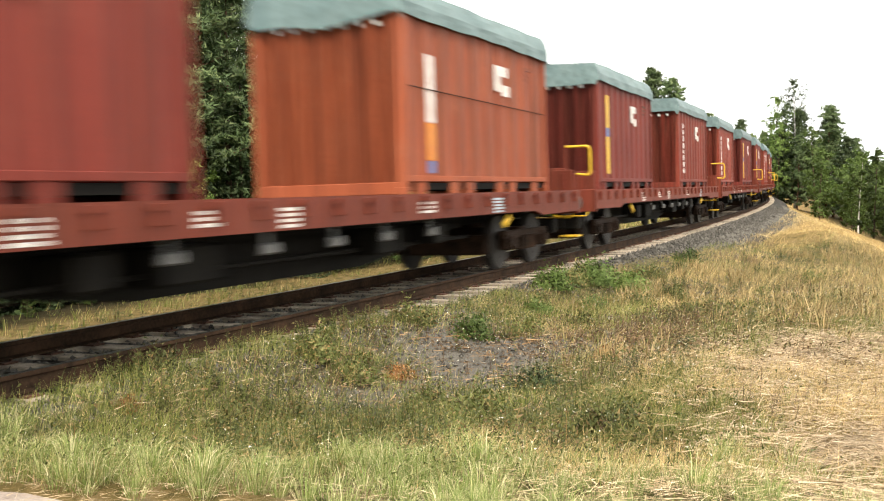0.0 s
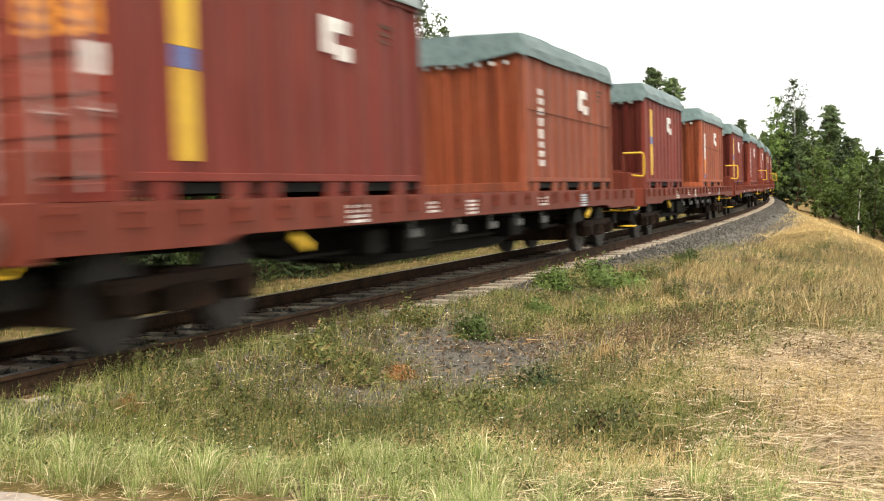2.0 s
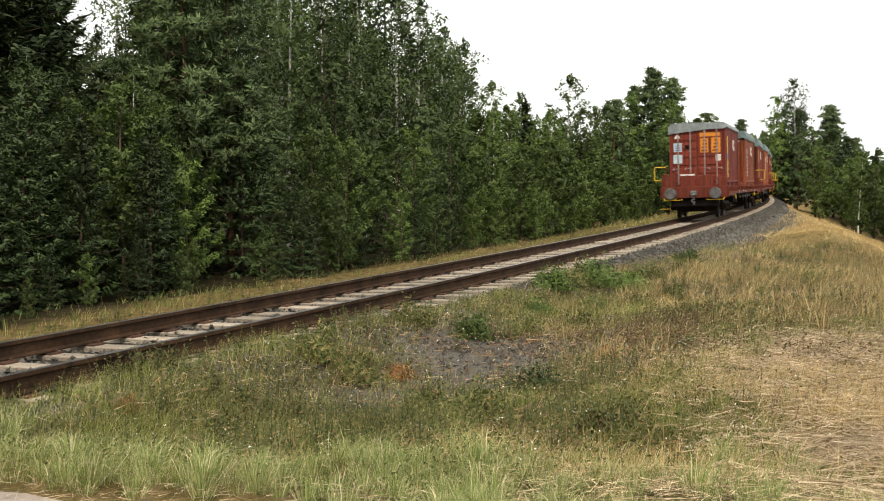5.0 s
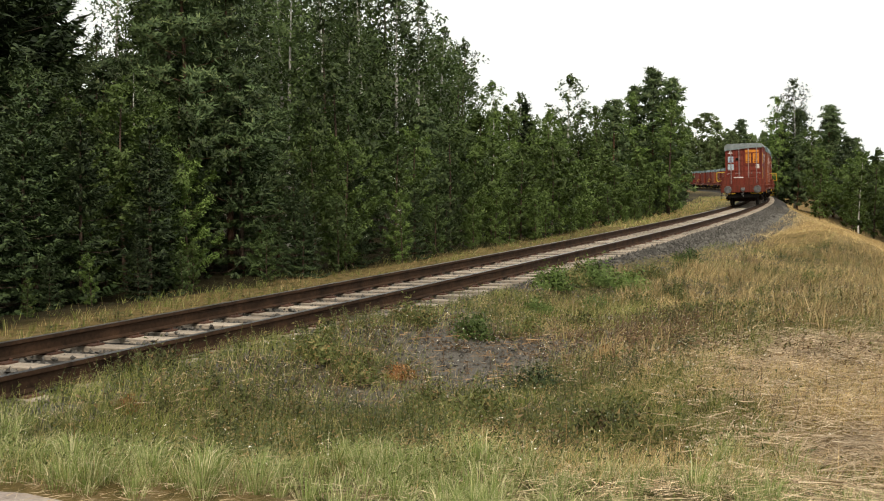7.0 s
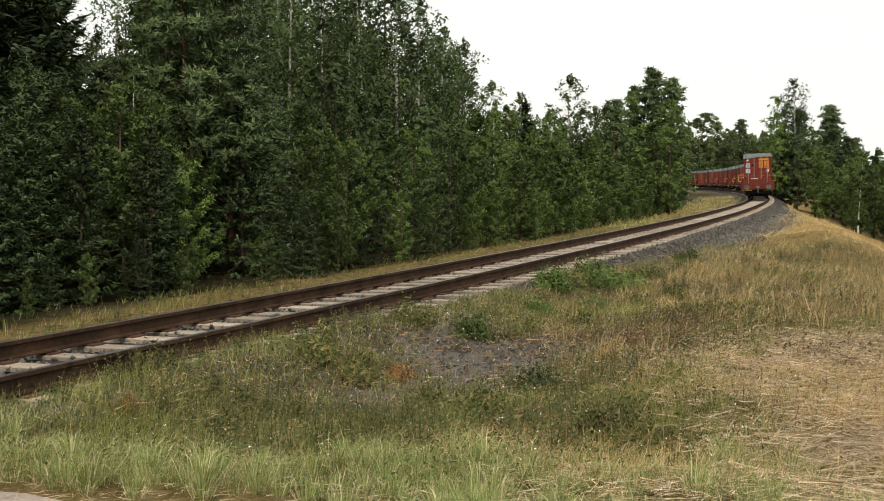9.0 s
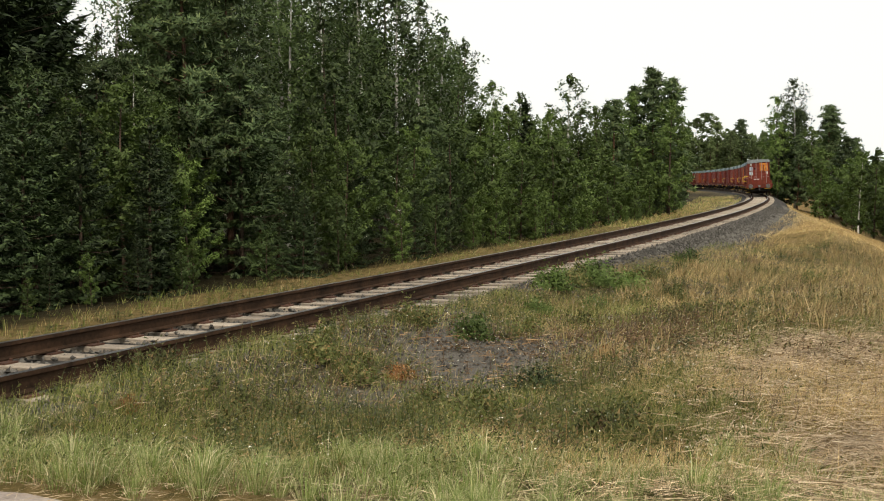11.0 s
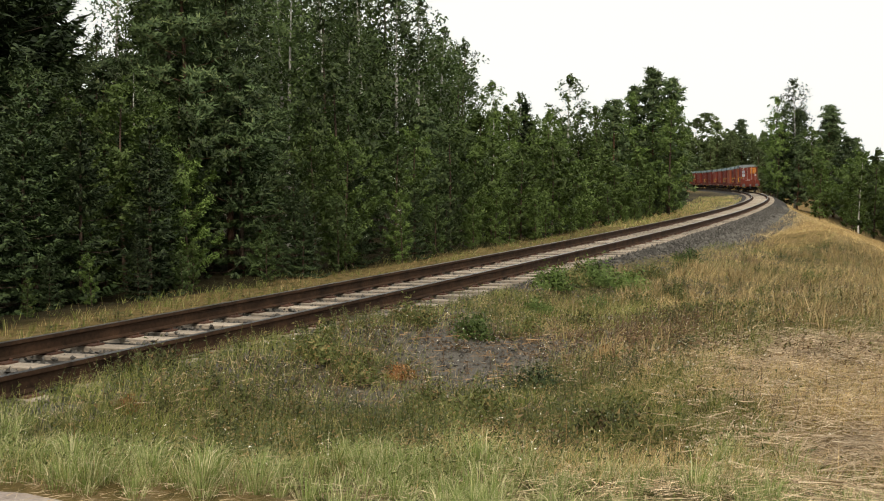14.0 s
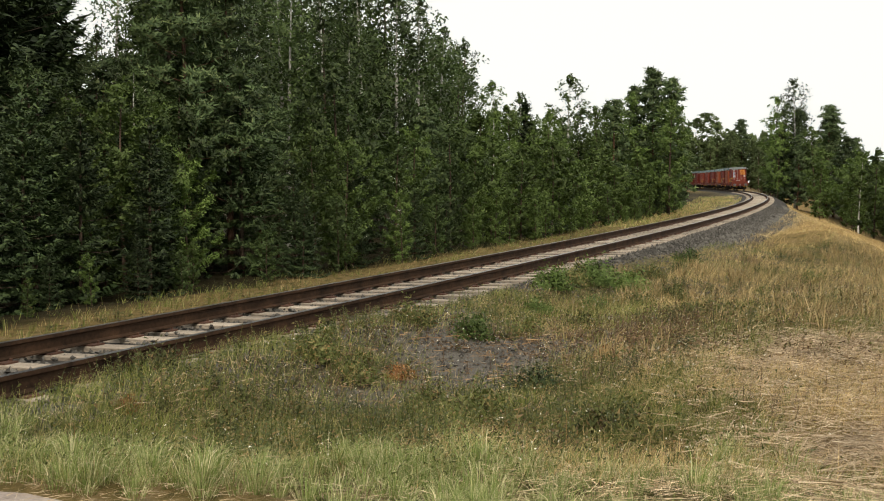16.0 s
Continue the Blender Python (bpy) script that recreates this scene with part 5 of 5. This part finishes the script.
    for k, wd, zl in ((6.9, 0.5, 0.56), (8.2, 0.9, 0.52), (12.4, 0.7, 0.55), (14.1, 0.45, 0.6)):
        box(bm, (k - wd / 2, -1.05, zl), (k + wd / 2, -0.62, 0.9), bevel=0.03)
        box(bm, (L - k - wd / 2, 0.62, zl), (L - k + wd / 2, 1.05, 0.9), bevel=0.03)
    rod(bm, (9.6, 0.85, 0.72), (11.2, 0.85, 0.72), 0.19, 14)
    rod(bm, (5.0, -0.75, 0.62), (L - 5.0, -0.75, 0.62), 0.03, 6)
    part("brake_gear", bm, BLACK, w, "dark brake gear under the frame")
    for k in (7.6, 9.2, 10.6, 11.9, 13.3):
        bm = bmesh.new()
        box(bm, (k - 0.13, -1.30, 0.74), (k + 0.13, -1.22, 0.86), bevel=0.02)
        box(bm, (k - 0.03, -1.24, 0.84), (k + 0.03, -1.20, 1.06))
        part("bracket_plate", bm, BUFFER, w, "small pale plate below the sill")
    for d, xe in ((-1, 0.0), (1, L)):
        x0, x1 = sorted((xe - d * 0.62, xe - d * 0.74))
        bm = bmesh.new()
        box(bm, (x0, -HALF + 0.003, 0.86), (x1, HALF - 0.003, 1.33), bevel=0.012)
        part("headstock", bm, WAGON, w, "red headstock beam")
        for y0, y1, top in ((-1.34, -0.94, 1.72), (-0.74, -0.14, 1.80), (-0.02, 0.58, 1.90), (0.80, 1.34, 1.88)):
            bm = bmesh.new()
            x2, x3 = sorted((xe - d * 0.80, xe - d * 0.86))
            box(bm, (x2, y0, 1.30), (x3, y1, top), bevel=0.01)
            box(bm, (x2 - 0.02, (y0 + y1) / 2 - 0.04, 1.30), (x3 + 0.02, (y0 + y1) / 2 + 0.04, top - 0.06), bevel=0.006)
            part("end_board", bm, WAGON, w, "red folding end board")
        bm = bmesh.new()
        box(bm, (min(xe - d * 0.78, xe - d * 0.795), -0.02, 1.80), (max(xe - d * 0.78, xe - d * 0.795), 0.58, 1.86))
        lettering(bm, WHITE, w, "white lettering shown as a bar")
        for y in (0.915, -0.915):
            buffer_at(w, xe, y, d)
        bm = bmesh.new()
        xa, xb = sorted((xe - d * 0.62, xe - d * 0.30))
        box(bm, (xa, -0.13, 0.96), (xb, 0.13, 1.16), bevel=0.03)
        rod(bm, (xe - d * 0.34, 0, 1.02), (xe - d * 0.16, 0, 0.96), 0.05, 10)
        for k in range(4):
            rod(bm, (xe - d * (0.2 + 0.02 * (k % 2)), 0.05 * (-1) ** k, 0.98 - k * 0.09), (xe - d * 0.2, 0.03 * (-1) ** k, 0.86 - k * 0.09), 0.03, 8)
        part("coupling", bm, BUFFER, w, "grey screw coupling and hook")
        for sgn in (-1, 1):
            bm = bmesh.new()
            rounded_path(bm, [(xe - d * 0.60, sgn * 0.5, 0.80), (xe - d * 0.55, sgn * 0.55, 0.78), (xe - d * 0.55, sgn * 1.2, 0.78), (xe - d * 0.60, sgn * 1.24, 0.86)], 0.014, 6)
            part("shunter_rail", bm, YELLOW, w, "thin yellowish grab rail")
        bm = bmesh.new()
        x2, x3 = sorted((xe - d * 0.80, xe - d * 1.1))
        box(bm, (x2, -0.98, 0.50), (x3, 0.98, 0.78), bevel=0.02)
        part("end_beam", bm, BLACK, w)
    handrail(w, 0.66, 1, 1)
    handrail(w, L - 0.66, -1, -1)
    return w


CL, CW, CZ0, CZ1 = 6.20, 1.17, 1.36, 3.89


def rib_wall(bm, p0, p1, z0, z1, inward, pitch=0.28, depth=0.032):
    """A corrugated sheet from p0 to p1."""
    p0, p1, nrm = Vector(p0), Vector(p1), Vector(inward)
    n = max(2, int((p1 - p0).length / pitch))
    prev = None
    for i in range(n):
        for f, d in ((0.0, 0), (0.36, 0), (0.5, 1), (0.86, 1)):
            p = p0.lerp(p1, (i + f) / n) + nrm * (depth * d)
            a, b = bm.verts.new((p.x, p.y, z0)), bm.verts.new((p.x, p.y, z1))
            if prev:
                bm.faces.new((prev[0], a, b, prev[1]))
            prev = (a, b)
    a, b = bm.verts.new((p1.x, p1.y, z0)), bm.verts.new((p1.x, p1.y, z1))
    bm.faces.new((prev[0], a, b, prev[1]))


def tarp_bm(seed, rise, drop, loose=0.0):
    """A cover pulled over hoops: sagging top, folded corners, uneven hem."""
    rd = random.Random(seed)
    nx, bm = 25, bmesh.new()
    x0, x1 = -0.05, CL + 0.05
    ring = [(-1.0, -1), (-1.0, -0.4), (-1.0, 0.0), (-0.965, 0.5), (-0.93, 0.90), (-0.89, 0.97), (-0.45, 1.02), (0.0, 1.06), (0.45, 1.02), (0.89, 0.97), (0.93, 0.90), (0.965, 0.5), (1.0, 0.0), (1.0, -0.4), (1.0, -1)]
    ph = [rd.uniform(0, 6) for _ in range(8)]
    rows = []
    for i in range(nx):
        t = i / (nx - 1)
        x = x0 + (x1 - x0) * t
        e = min(t, 1 - t) * (nx - 1)
        row = []
        for k, (a, b) in enumerate(ring):
            sag = 0.5 - 0.5 * math.cos(t * 5 * 2 * math.pi)
            top = CZ1 + rise * (1 - 0.03 * sag) * (0.94 if e < 0.5 else 1) + 0.03 * rise * math.sin(5 * t + ph[0])
            low = CZ1 - drop * (1 + 0.07 * math.sin(t * 9 + ph[1] + a) + 0.05 * math.sin(t * 31 + ph[2]))
            z = CZ1 + (top - CZ1) * b if b > 0 else CZ1 + (CZ1 - low) * b
            y = a * (CW + 0.04) + (0.008 * math.sin(t * 26 + k * 1.3 + ph[3]) if b < 0.9 else 0)
            z += 0.010 * math.sin(t * 19 + k * 0.9 + ph[4]) * (b > 0.5)
            row.append(bm.verts.new((x, y, z)))
        rows.append(row)
    for r0, r1 in zip(rows, rows[1:]):
        for k in range(len(ring) - 1):
            bm.faces.new((r0[k], r0[k + 1], r1[k + 1], r1[k]))
    for row, d in ((rows[0], -1), (rows[-1], 1)):
        hem = []
        for k, (a, b) in enumerate(ring):
            zz = CZ1 - loose * (0.25 + 0.75 * max(0.0, 0.5 + 0.5 * a) ** 2 + 0.12 * math.sin(k * 1.7)) - drop * (1.15 + 0.4 * math.sin(k * 0.75 + ph[5 if d < 0 else 6]) + 0.25 * math.sin(k * 2.1))
            hem.append(bm.verts.new((row[k].co.x + d * 0.015, row[k].co.y, min(zz, row[k].co.z - 0.01))))
        for k in range(len(ring) - 1):
            bm.faces.new((row[k], row[k + 1], hem[k + 1], hem[k]))
    bmesh.ops.recalc_face_normals(bm, faces=bm.faces)
    bmesh.ops.solidify(bm, geom=list(bm.faces), thickness=0.008)
    return bm


def build_container(style, seed):
    rd = random.Random(seed)
    col = {"door": MAROON, "red": RED, "maroon": MAROON, "orange": ORANGE, "brown": BROWN}[style]
    word = {"door": "dark red", "red": "red", "maroon": "maroon", "orange": "orange-red", "brown": "brownish red"}[style]
    c = tagged(new("container"), f"{word} steel freight container under a tarpaulin cover", "container", "containers of the goods train")
    for sgn in (1, -1):
        bm = bmesh.new()
        rib_wall(bm, (0.10, sgn * (CW - 0.012), 0), (CL - 0.10, sgn * (CW - 0.012), 0), CZ0 + 0.20, CZ1 - 0.10, (0, -sgn, 0), pitch=0.60, depth=0.04)
        bmesh.ops.recalc_face_normals(bm, faces=bm.faces)
        bmesh.ops.solidify(bm, geom=list(bm.faces), thickness=0.006)
        # side shade of the orange style is put into the wall colour
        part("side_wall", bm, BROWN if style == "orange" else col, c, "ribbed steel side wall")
        bm = bmesh.new()
        y0, y1 = sorted((sgn * CW, sgn * (CW - 0.07)))
        box(bm, (0.1, y0, CZ1 - 0.11), (CL - 0.1, y1, CZ1), bevel=0.01)
        part("top_rail", bm, col, c)
        bm = bmesh.new()
        box(bm, (0.1, y0, CZ0 + 0.13), (CL - 0.1, y1, CZ0 + 0.215), bevel=0.008)
        for k in (0.55, 1.75, 2.35, 3.7, 4.3, 5.5):
            box(bm, (k - 0.14, y0 + 0.01, CZ0 - 0.065), (k + 0.14, y1 - 0.003, CZ0 + 0.135), bevel=0.006)
        part("bottom_rail", bm, col, c)
        if sgn > 0:
            continue
        bm = bmesh.new()
        yo, yi = sorted((sgn * (CW + 0.002), sgn * (CW - 0.02)))
        x0 = 3.55 if sgn < 0 else CL - 3.55 - 0.55
        box(bm, (x0, yo, CZ1 - 0.92), (x0 + 0.20, yi, CZ1 - 0.50))
        box(bm, (x0 + 0.20, yo, CZ1 - 0.66), (x0 + 0.55, yi, CZ1 - 0.50))
        box(bm, (x0 + 0.30, yo, CZ1 - 0.98), (x0 + 0.62, yi, CZ1 - 0.80))
        lettering(bm, WHITE, c, "white painted mark, a plain shape")
        xs0 = 0.78 if sgn < 0 else CL - 0.78 - 0.3
        if style in ("door", "maroon"):
            for z0, z1, mt, lb in ((CZ0 + 0.32, CZ0 + 1.16, YELLOW, "yellow strip"), (CZ0 + 1.165, CZ0 + 1.36, BLUE, "blue strip"), (CZ0 + 1.365, CZ0 + 2.10, YELLOW, "yellow strip")):
                bm = bmesh.new()
                box(bm, (xs0, yo, z0), (xs0 + 0.27, yi, z1))
                lettering(bm, mt, c, lb)
        elif style == "orange":
            for z0, z1, mt, lb in ((CZ0 + 0.25, CZ0 + 0.42, BLUE, "blue strip"), (CZ0 + 0.43, CZ0 + 0.95, ORANGE_MARK, "orange strip"), (CZ0 + 0.96, CZ0 + 1.9, WHITE, "white strip")):
                bm = bmesh.new()
                box(bm, (xs0, yo, z0), (xs0 + 0.22, yi, z1))
                lettering(bm, mt, c, lb)
        else:
            bm = bmesh.new()
            z = CZ0 + 0.42
            for k in range(8):
                hgt = rd.uniform(0.10, 0.17)
                box(bm, (xs0, yo, z), (xs0 + rd.uniform(0.18, 0.24), yi, z + hgt))
                z += hgt + 0.06
            lettering(bm, WHITE, c, "white lettering shown as a bar")
        bm = bmesh.new()
        x0 = 5.0 if sgn < 0 else CL - 5.35
        for k in range(3):
            box(bm, (x0, yo, CZ1 - 0.45 - k * 0.10), (x0 + 0.34 - 0.06 * k, yi, CZ1 - 0.40 - k * 0.10))
        lettering(bm, BROWN if style == "orange" else PLATE, c, "faded lettering shown as a bar")
        if style in ("brown", "orange"):
            bm = bmesh.new()
            rod(bm, (0.15, sgn * (CW + 0.012), CZ0 + 1.42), (CL - 0.15, sgn * (CW + 0.012), CZ0 + 1.36), 0.007, 5)
            part("lashing_rope", bm, BLACK, c, "dark lashing rope along the side")
    for x in (0.0, CL):
        for sgn in (1, -1):
            bm = bmesh.new()
            x0, x1 = sorted((x, x + (0.13 if x == 0 else -0.13)))
            y0, y1 = sorted((sgn * (CW + 0.003), sgn * (CW - 0.12)))
            box(bm, (x0, y0, CZ0 - 0.065), (x1, y1, CZ1 + 0.003), bevel=0.012)
            box(bm, (x0 - 0.006, y0 - 0.006, CZ0 - 0.066), (x1 + 0.006, y1 + 0.006, CZ0 + 0.06), bevel=0.01)
            part("corner_post", bm, col, c)
        bm = bmesh.new()
        x0, x1 = sorted((x + (0.004 if x == 0 else -0.004), x + (0.1 if x == 0 else -0.1)))
        box(bm, (x0, -CW + 0.1, CZ1 - 0.12), (x1, CW - 0.1, CZ1 - 0.003), bevel=0.01)
        part("end_rail", bm, col, c)
        bm = bmesh.new()
        box(bm, (x0, -CW + 0.1, CZ0 - 0.04), (x1, CW - 0.1, CZ0 + 0.13), bevel=0.01)
        part("end_rail", bm, col, c)
    bm = bmesh.new()
    box(bm, (0.05, -CW + 0.05, CZ0 + 0.02), (CL - 0.05, CW - 0.05, CZ0 + 0.12))
    part("floor_pan", bm, BLACK, c)
    bm = bmesh.new()
    rib_wall(bm, (CL - 0.012, -CW + 0.11, 0), (CL - 0.012, CW - 0.11, 0), CZ0 + 0.12, CZ1 - 0.11, (-1, 0, 0), pitch=0.30, depth=0.05)
    bmesh.ops.solidify(bm, geom=list(bm.faces), thickness=0.006)
    part("end_wall", bm, col, c, "ribbed steel end wall")
    if style != "door":
        bm = bmesh.new()
        rib_wall(bm, (0.012, -CW + 0.11, 0), (0.012, CW - 0.11, 0), CZ0 + 0.12, CZ1 - 0.11, (1, 0, 0), pitch=0.33, depth=0.055)
        bmesh.ops.solidify(bm, geom=list(bm.faces), thickness=0.006)
        # rear end of the brown style is coloured brighter, as sunlit
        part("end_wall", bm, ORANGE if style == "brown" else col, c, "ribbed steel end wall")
        bm = bmesh.new()
        for k in range(7):
            box(bm, (-0.003, -0.85 + k * 0.26, CZ1 - 0.30), (0.012, -0.85 + k * 0.26 + rd.uniform(0.06, 0.12), CZ1 - 0.23))
        lettering(bm, WHITE, c, "faded white lettering shown as a bar")
    else:
        doors(c)
    bm = tarp_bm(seed, 0.17 if style == "door" else 0.27, 0.05 if style == "door" else 0.17, 0.22 if style == "door" else 0.0)
    part("tarpaulin", bm, TARP_GREY if style == "door" else TARP, c, "grey-green tarpaulin cover" if style != "door" else "grey tarpaulin cover with a sagging hem")
    return c


def doors(c):
    """Two leaves with horizontal pressed panels, lock rods, handles and placards."""
    for sgn in (1, -1):
        y0, y1 = sorted((sgn * 0.01, sgn * (CW - 0.115)))
        bm = bmesh.new()
        box(bm, (0.03, y0, CZ0 + 0.13), (0.07, y1, CZ1 - 0.12))
        leaf = part("door", bm, RED, c, "red steel door leaf with pressed panels")
        for k in range(6):
            z = CZ0 + 0.18 + k * 0.355
            bm = bmesh.new()
            box(bm, (0.002, y0 + 0.05, z), (0.032, y1 - 0.05, z + 0.24), bevel=0.014)
            part("door_panel", bm, RED, leaf)
        for f in (0.28, 0.76):
            y = sgn * f * (CW - 0.1)
            bm = bmesh.new()
            rod(bm, (-0.012, y, CZ0 + 0.05), (-0.012, y, CZ1 - 0.04), 0.030, 8)
            for z in (CZ0 + 0.2, CZ0 + 0.75, CZ0 + 1.5, CZ1 - 0.2):
                box(bm, (-0.03, y - 0.045, z - 0.03), (0.012, y + 0.045, z + 0.03), bevel=0.006)
            part("lock_rod", bm, GALV, leaf, "greyish lock rod")
            bm = bmesh.new()
            rod(bm, (-0.045, y, CZ0 + 0.76), (-0.045, y + sgn * 0.26, CZ0 + 0.72), 0.014, 6)
            rod(bm, (-0.03, y + sgn * 0.20, CZ0 + 0.68), (-0.03, y + sgn * 0.20, CZ0 + 0.80), 0.02, 6)
            part("door_handle", bm, GALV, leaf, "pale steel door handle")
    def plate(y0, y1, z0, z1, mt, lb, depth=0.0):
        bm = bmesh.new()
        box(bm, (0.0 - depth, min(y0, y1), CZ0 + z0), (0.012, max(y0, y1), CZ0 + z1))
        part("placard", bm, mt, c, lb)
    plate(-0.12, -0.46, 1.42, 2.02, ORANGE_MARK, "orange placard")
    plate(-0.58, -0.96, 1.40, 2.04, ORANGE_MARK, "orange placard")
    plate(-0.10, -0.94, 2.10, 2.26, ORANGE_MARK, "orange strip")
    plate(0.66, 1.00, 1.48, 1.86, PALE_BLUE, "pale blue placard")
    plate(0.64, 1.02, 0.98, 1.36, PALE_BLUE, "pale blue placard")
    plate(0.30, 0.52, 1.60, 1.76, BLACK, "dark placard")
    plate(-0.76, -0.98, 1.05, 1.32, WHITE, "white placard")
    bm = bmesh.new()
    for b in range(3):
        box(bm, (-0.004, 0.70, CZ0 + 1.54 + b * 0.09), (0.0, 0.95, CZ0 + 1.58 + b * 0.09))
    lettering(bm, BLUE, c, "blue lettering shown as a bar")
    bm = bmesh.new()
    for b in range(4):
        for y in (-0.16, -0.63):
            box(bm, (-0.004, y - 0.25 + 0.03 * (b % 2), CZ0 + 1.47 + b * 0.14), (0.0, y - 0.03 * b, CZ0 + 1.53 + b * 0.14))
    lettering(bm, MAROON, c, "dark red lettering shown as a bar")
    bm = bmesh.new()
    a = [bm.verts.new((x, y, CZ0 + z)) for x in (-0.002, 0.012) for y, z in ((0.70, 2.06), (0.98, 2.06), (0.84, 2.26))]
    bm.faces.new(a[:3])
    for k in range(3):
        bm.faces.new((a[k], a[(k + 1) % 3], a[3 + (k + 1) % 3], a[3 + k]))
    bmesh.ops.recalc_face_normals(bm, faces=bm.faces)
    part("placard", bm, WHITE, c, "white triangular placard")


COUNT = 13
TAIL0, SPEED = 5.83 - 3.5 * 12.981, 12.981
wagon_a = build_wagon(1)
wagons = [wagon_a] + [copy_thing(wagon_a, Matrix()) for k in range(COUNT - 1)]
styles = {"red": build_container("red", 5), "maroon": build_container("maroon", 6), "orange": build_container("orange", 7), "brown": build_container("brown", 8)}
tail_container = build_container("door", 9)
ORDER = ("door", "brown", "maroon", "orange", "maroon", "red", "red", "maroon", "maroon", "red", "maroon", "red")
loads = []
used = set()
for k in range(COUNT * 2):
    kind = ORDER[k % len(ORDER)].strip("_") if k else "door"
    if kind == "door":
        kind = "door" if k == 0 else "red"
    if kind == "door":
        ob = tail_container
    elif kind in used:
        ob = copy_thing(styles[kind], Matrix())
    else:
        ob = styles[kind]
        used.add(kind)
    loads.append(ob)


def bogies_of(wagon, spin):
    made = []
    for x in (PIVOT, L - PIVOT):
        b = bogie(wagon, x)
        for wx in (-0.9, 0.9):
            ws = wheelset(b)
            ws.location = (wx, 0, 0.46)
            made.append(ws)
    return made


# the wheels share their meshes from wagon to wagon
first_wheels = bogies_of(wagon_a, True)
first_bogies = [o for o in wagon_a.children if o.name.startswith("bogie")]
all_wheels = [first_wheels]
for w in wagons[1:]:
    got = []
    for b in first_bogies:
        nb = new("bogie", b.data)
        nb.parent, nb.location = w, b.location
        tagged(nb, "grimy brown two-axle bogie frame with springs")
        for ws in b.children:
            nw = new("wheelset", ws.data)
            nw.parent, nw.location = nb, ws.location
            tagged(nw, "dark steel wheelset on its axle")
            got.append(nw)
    all_wheels.append(got)


def wagon_pose(k, t):
    tail = TAIL0 + SPEED * t + k * L
    a, b = tail + PIVOT, tail + L - PIVOT
    return rail_frame(a, b) @ Matrix.Translation((-L / 2, 0, 0))


# ---- sleepers, each a part of the track ----
bm = bmesh.new()
box(bm, (-0.105, -1.36, -0.33), (0.105, 1.36, -0.186), bevel=0.012)
for lat in (0.8, -0.8):
    box(bm, (-0.085, lat - 0.16, -0.187), (0.085, lat + 0.16, -0.168), mat=1)
    for dy in (-0.11, 0.11):
        rod(bm, (0.04, lat + dy, -0.172), (0.04, lat + dy, -0.14), 0.016, 6, mat=1)
sleeper_mesh = bpy.data.meshes.new("sleeper")
bm.to_mesh(sleeper_mesh)
bm.free()
sleeper_mesh.materials.append(SLEEPER)
sleeper_mesh.materials.append(PLATE)
rs = random.Random(9)
pos = -15.0
for k in range(296):
    ob = new("sleeper", sleeper_mesh)
    ob.parent = track_thing
    ob.matrix_basis = rail_frame(pos + rs.uniform(-0.03, 0.03)) @ pose(0, rs.uniform(-0.04, 0.04), rs.uniform(-0.012, 0.002), rs.uniform(-0.4, 0.4), 0, rs.uniform(-1.6, 1.6))
    pos += 0.625


def motions():
    times = [0.5 * k for k in range(33)]
    for k, w in enumerate(wagons):
        walk(w, [(t, wagon_pose(k, t)) for t in times])
        for j, x0 in enumerate((1.95, L - 1.95 - CL)):
            walk(loads[2 * k + j], [(t, wagon_pose(k, t) @ Matrix.Translation((x0, 0, 0))) for t in times])
    # the wheels of the last wagons roll while they are near
    for k in (0, 1, 2):
        for ws in all_wheels[k]:
            rows = []
            for i in range(0, 481):
                t = i / FPS
                rows.append((t, pose(ws.location.x, 0, 0.46) @ Matrix.Rotation(SPEED * t / 0.46, 4, "Y")))
            walk(ws, rows)


motions()
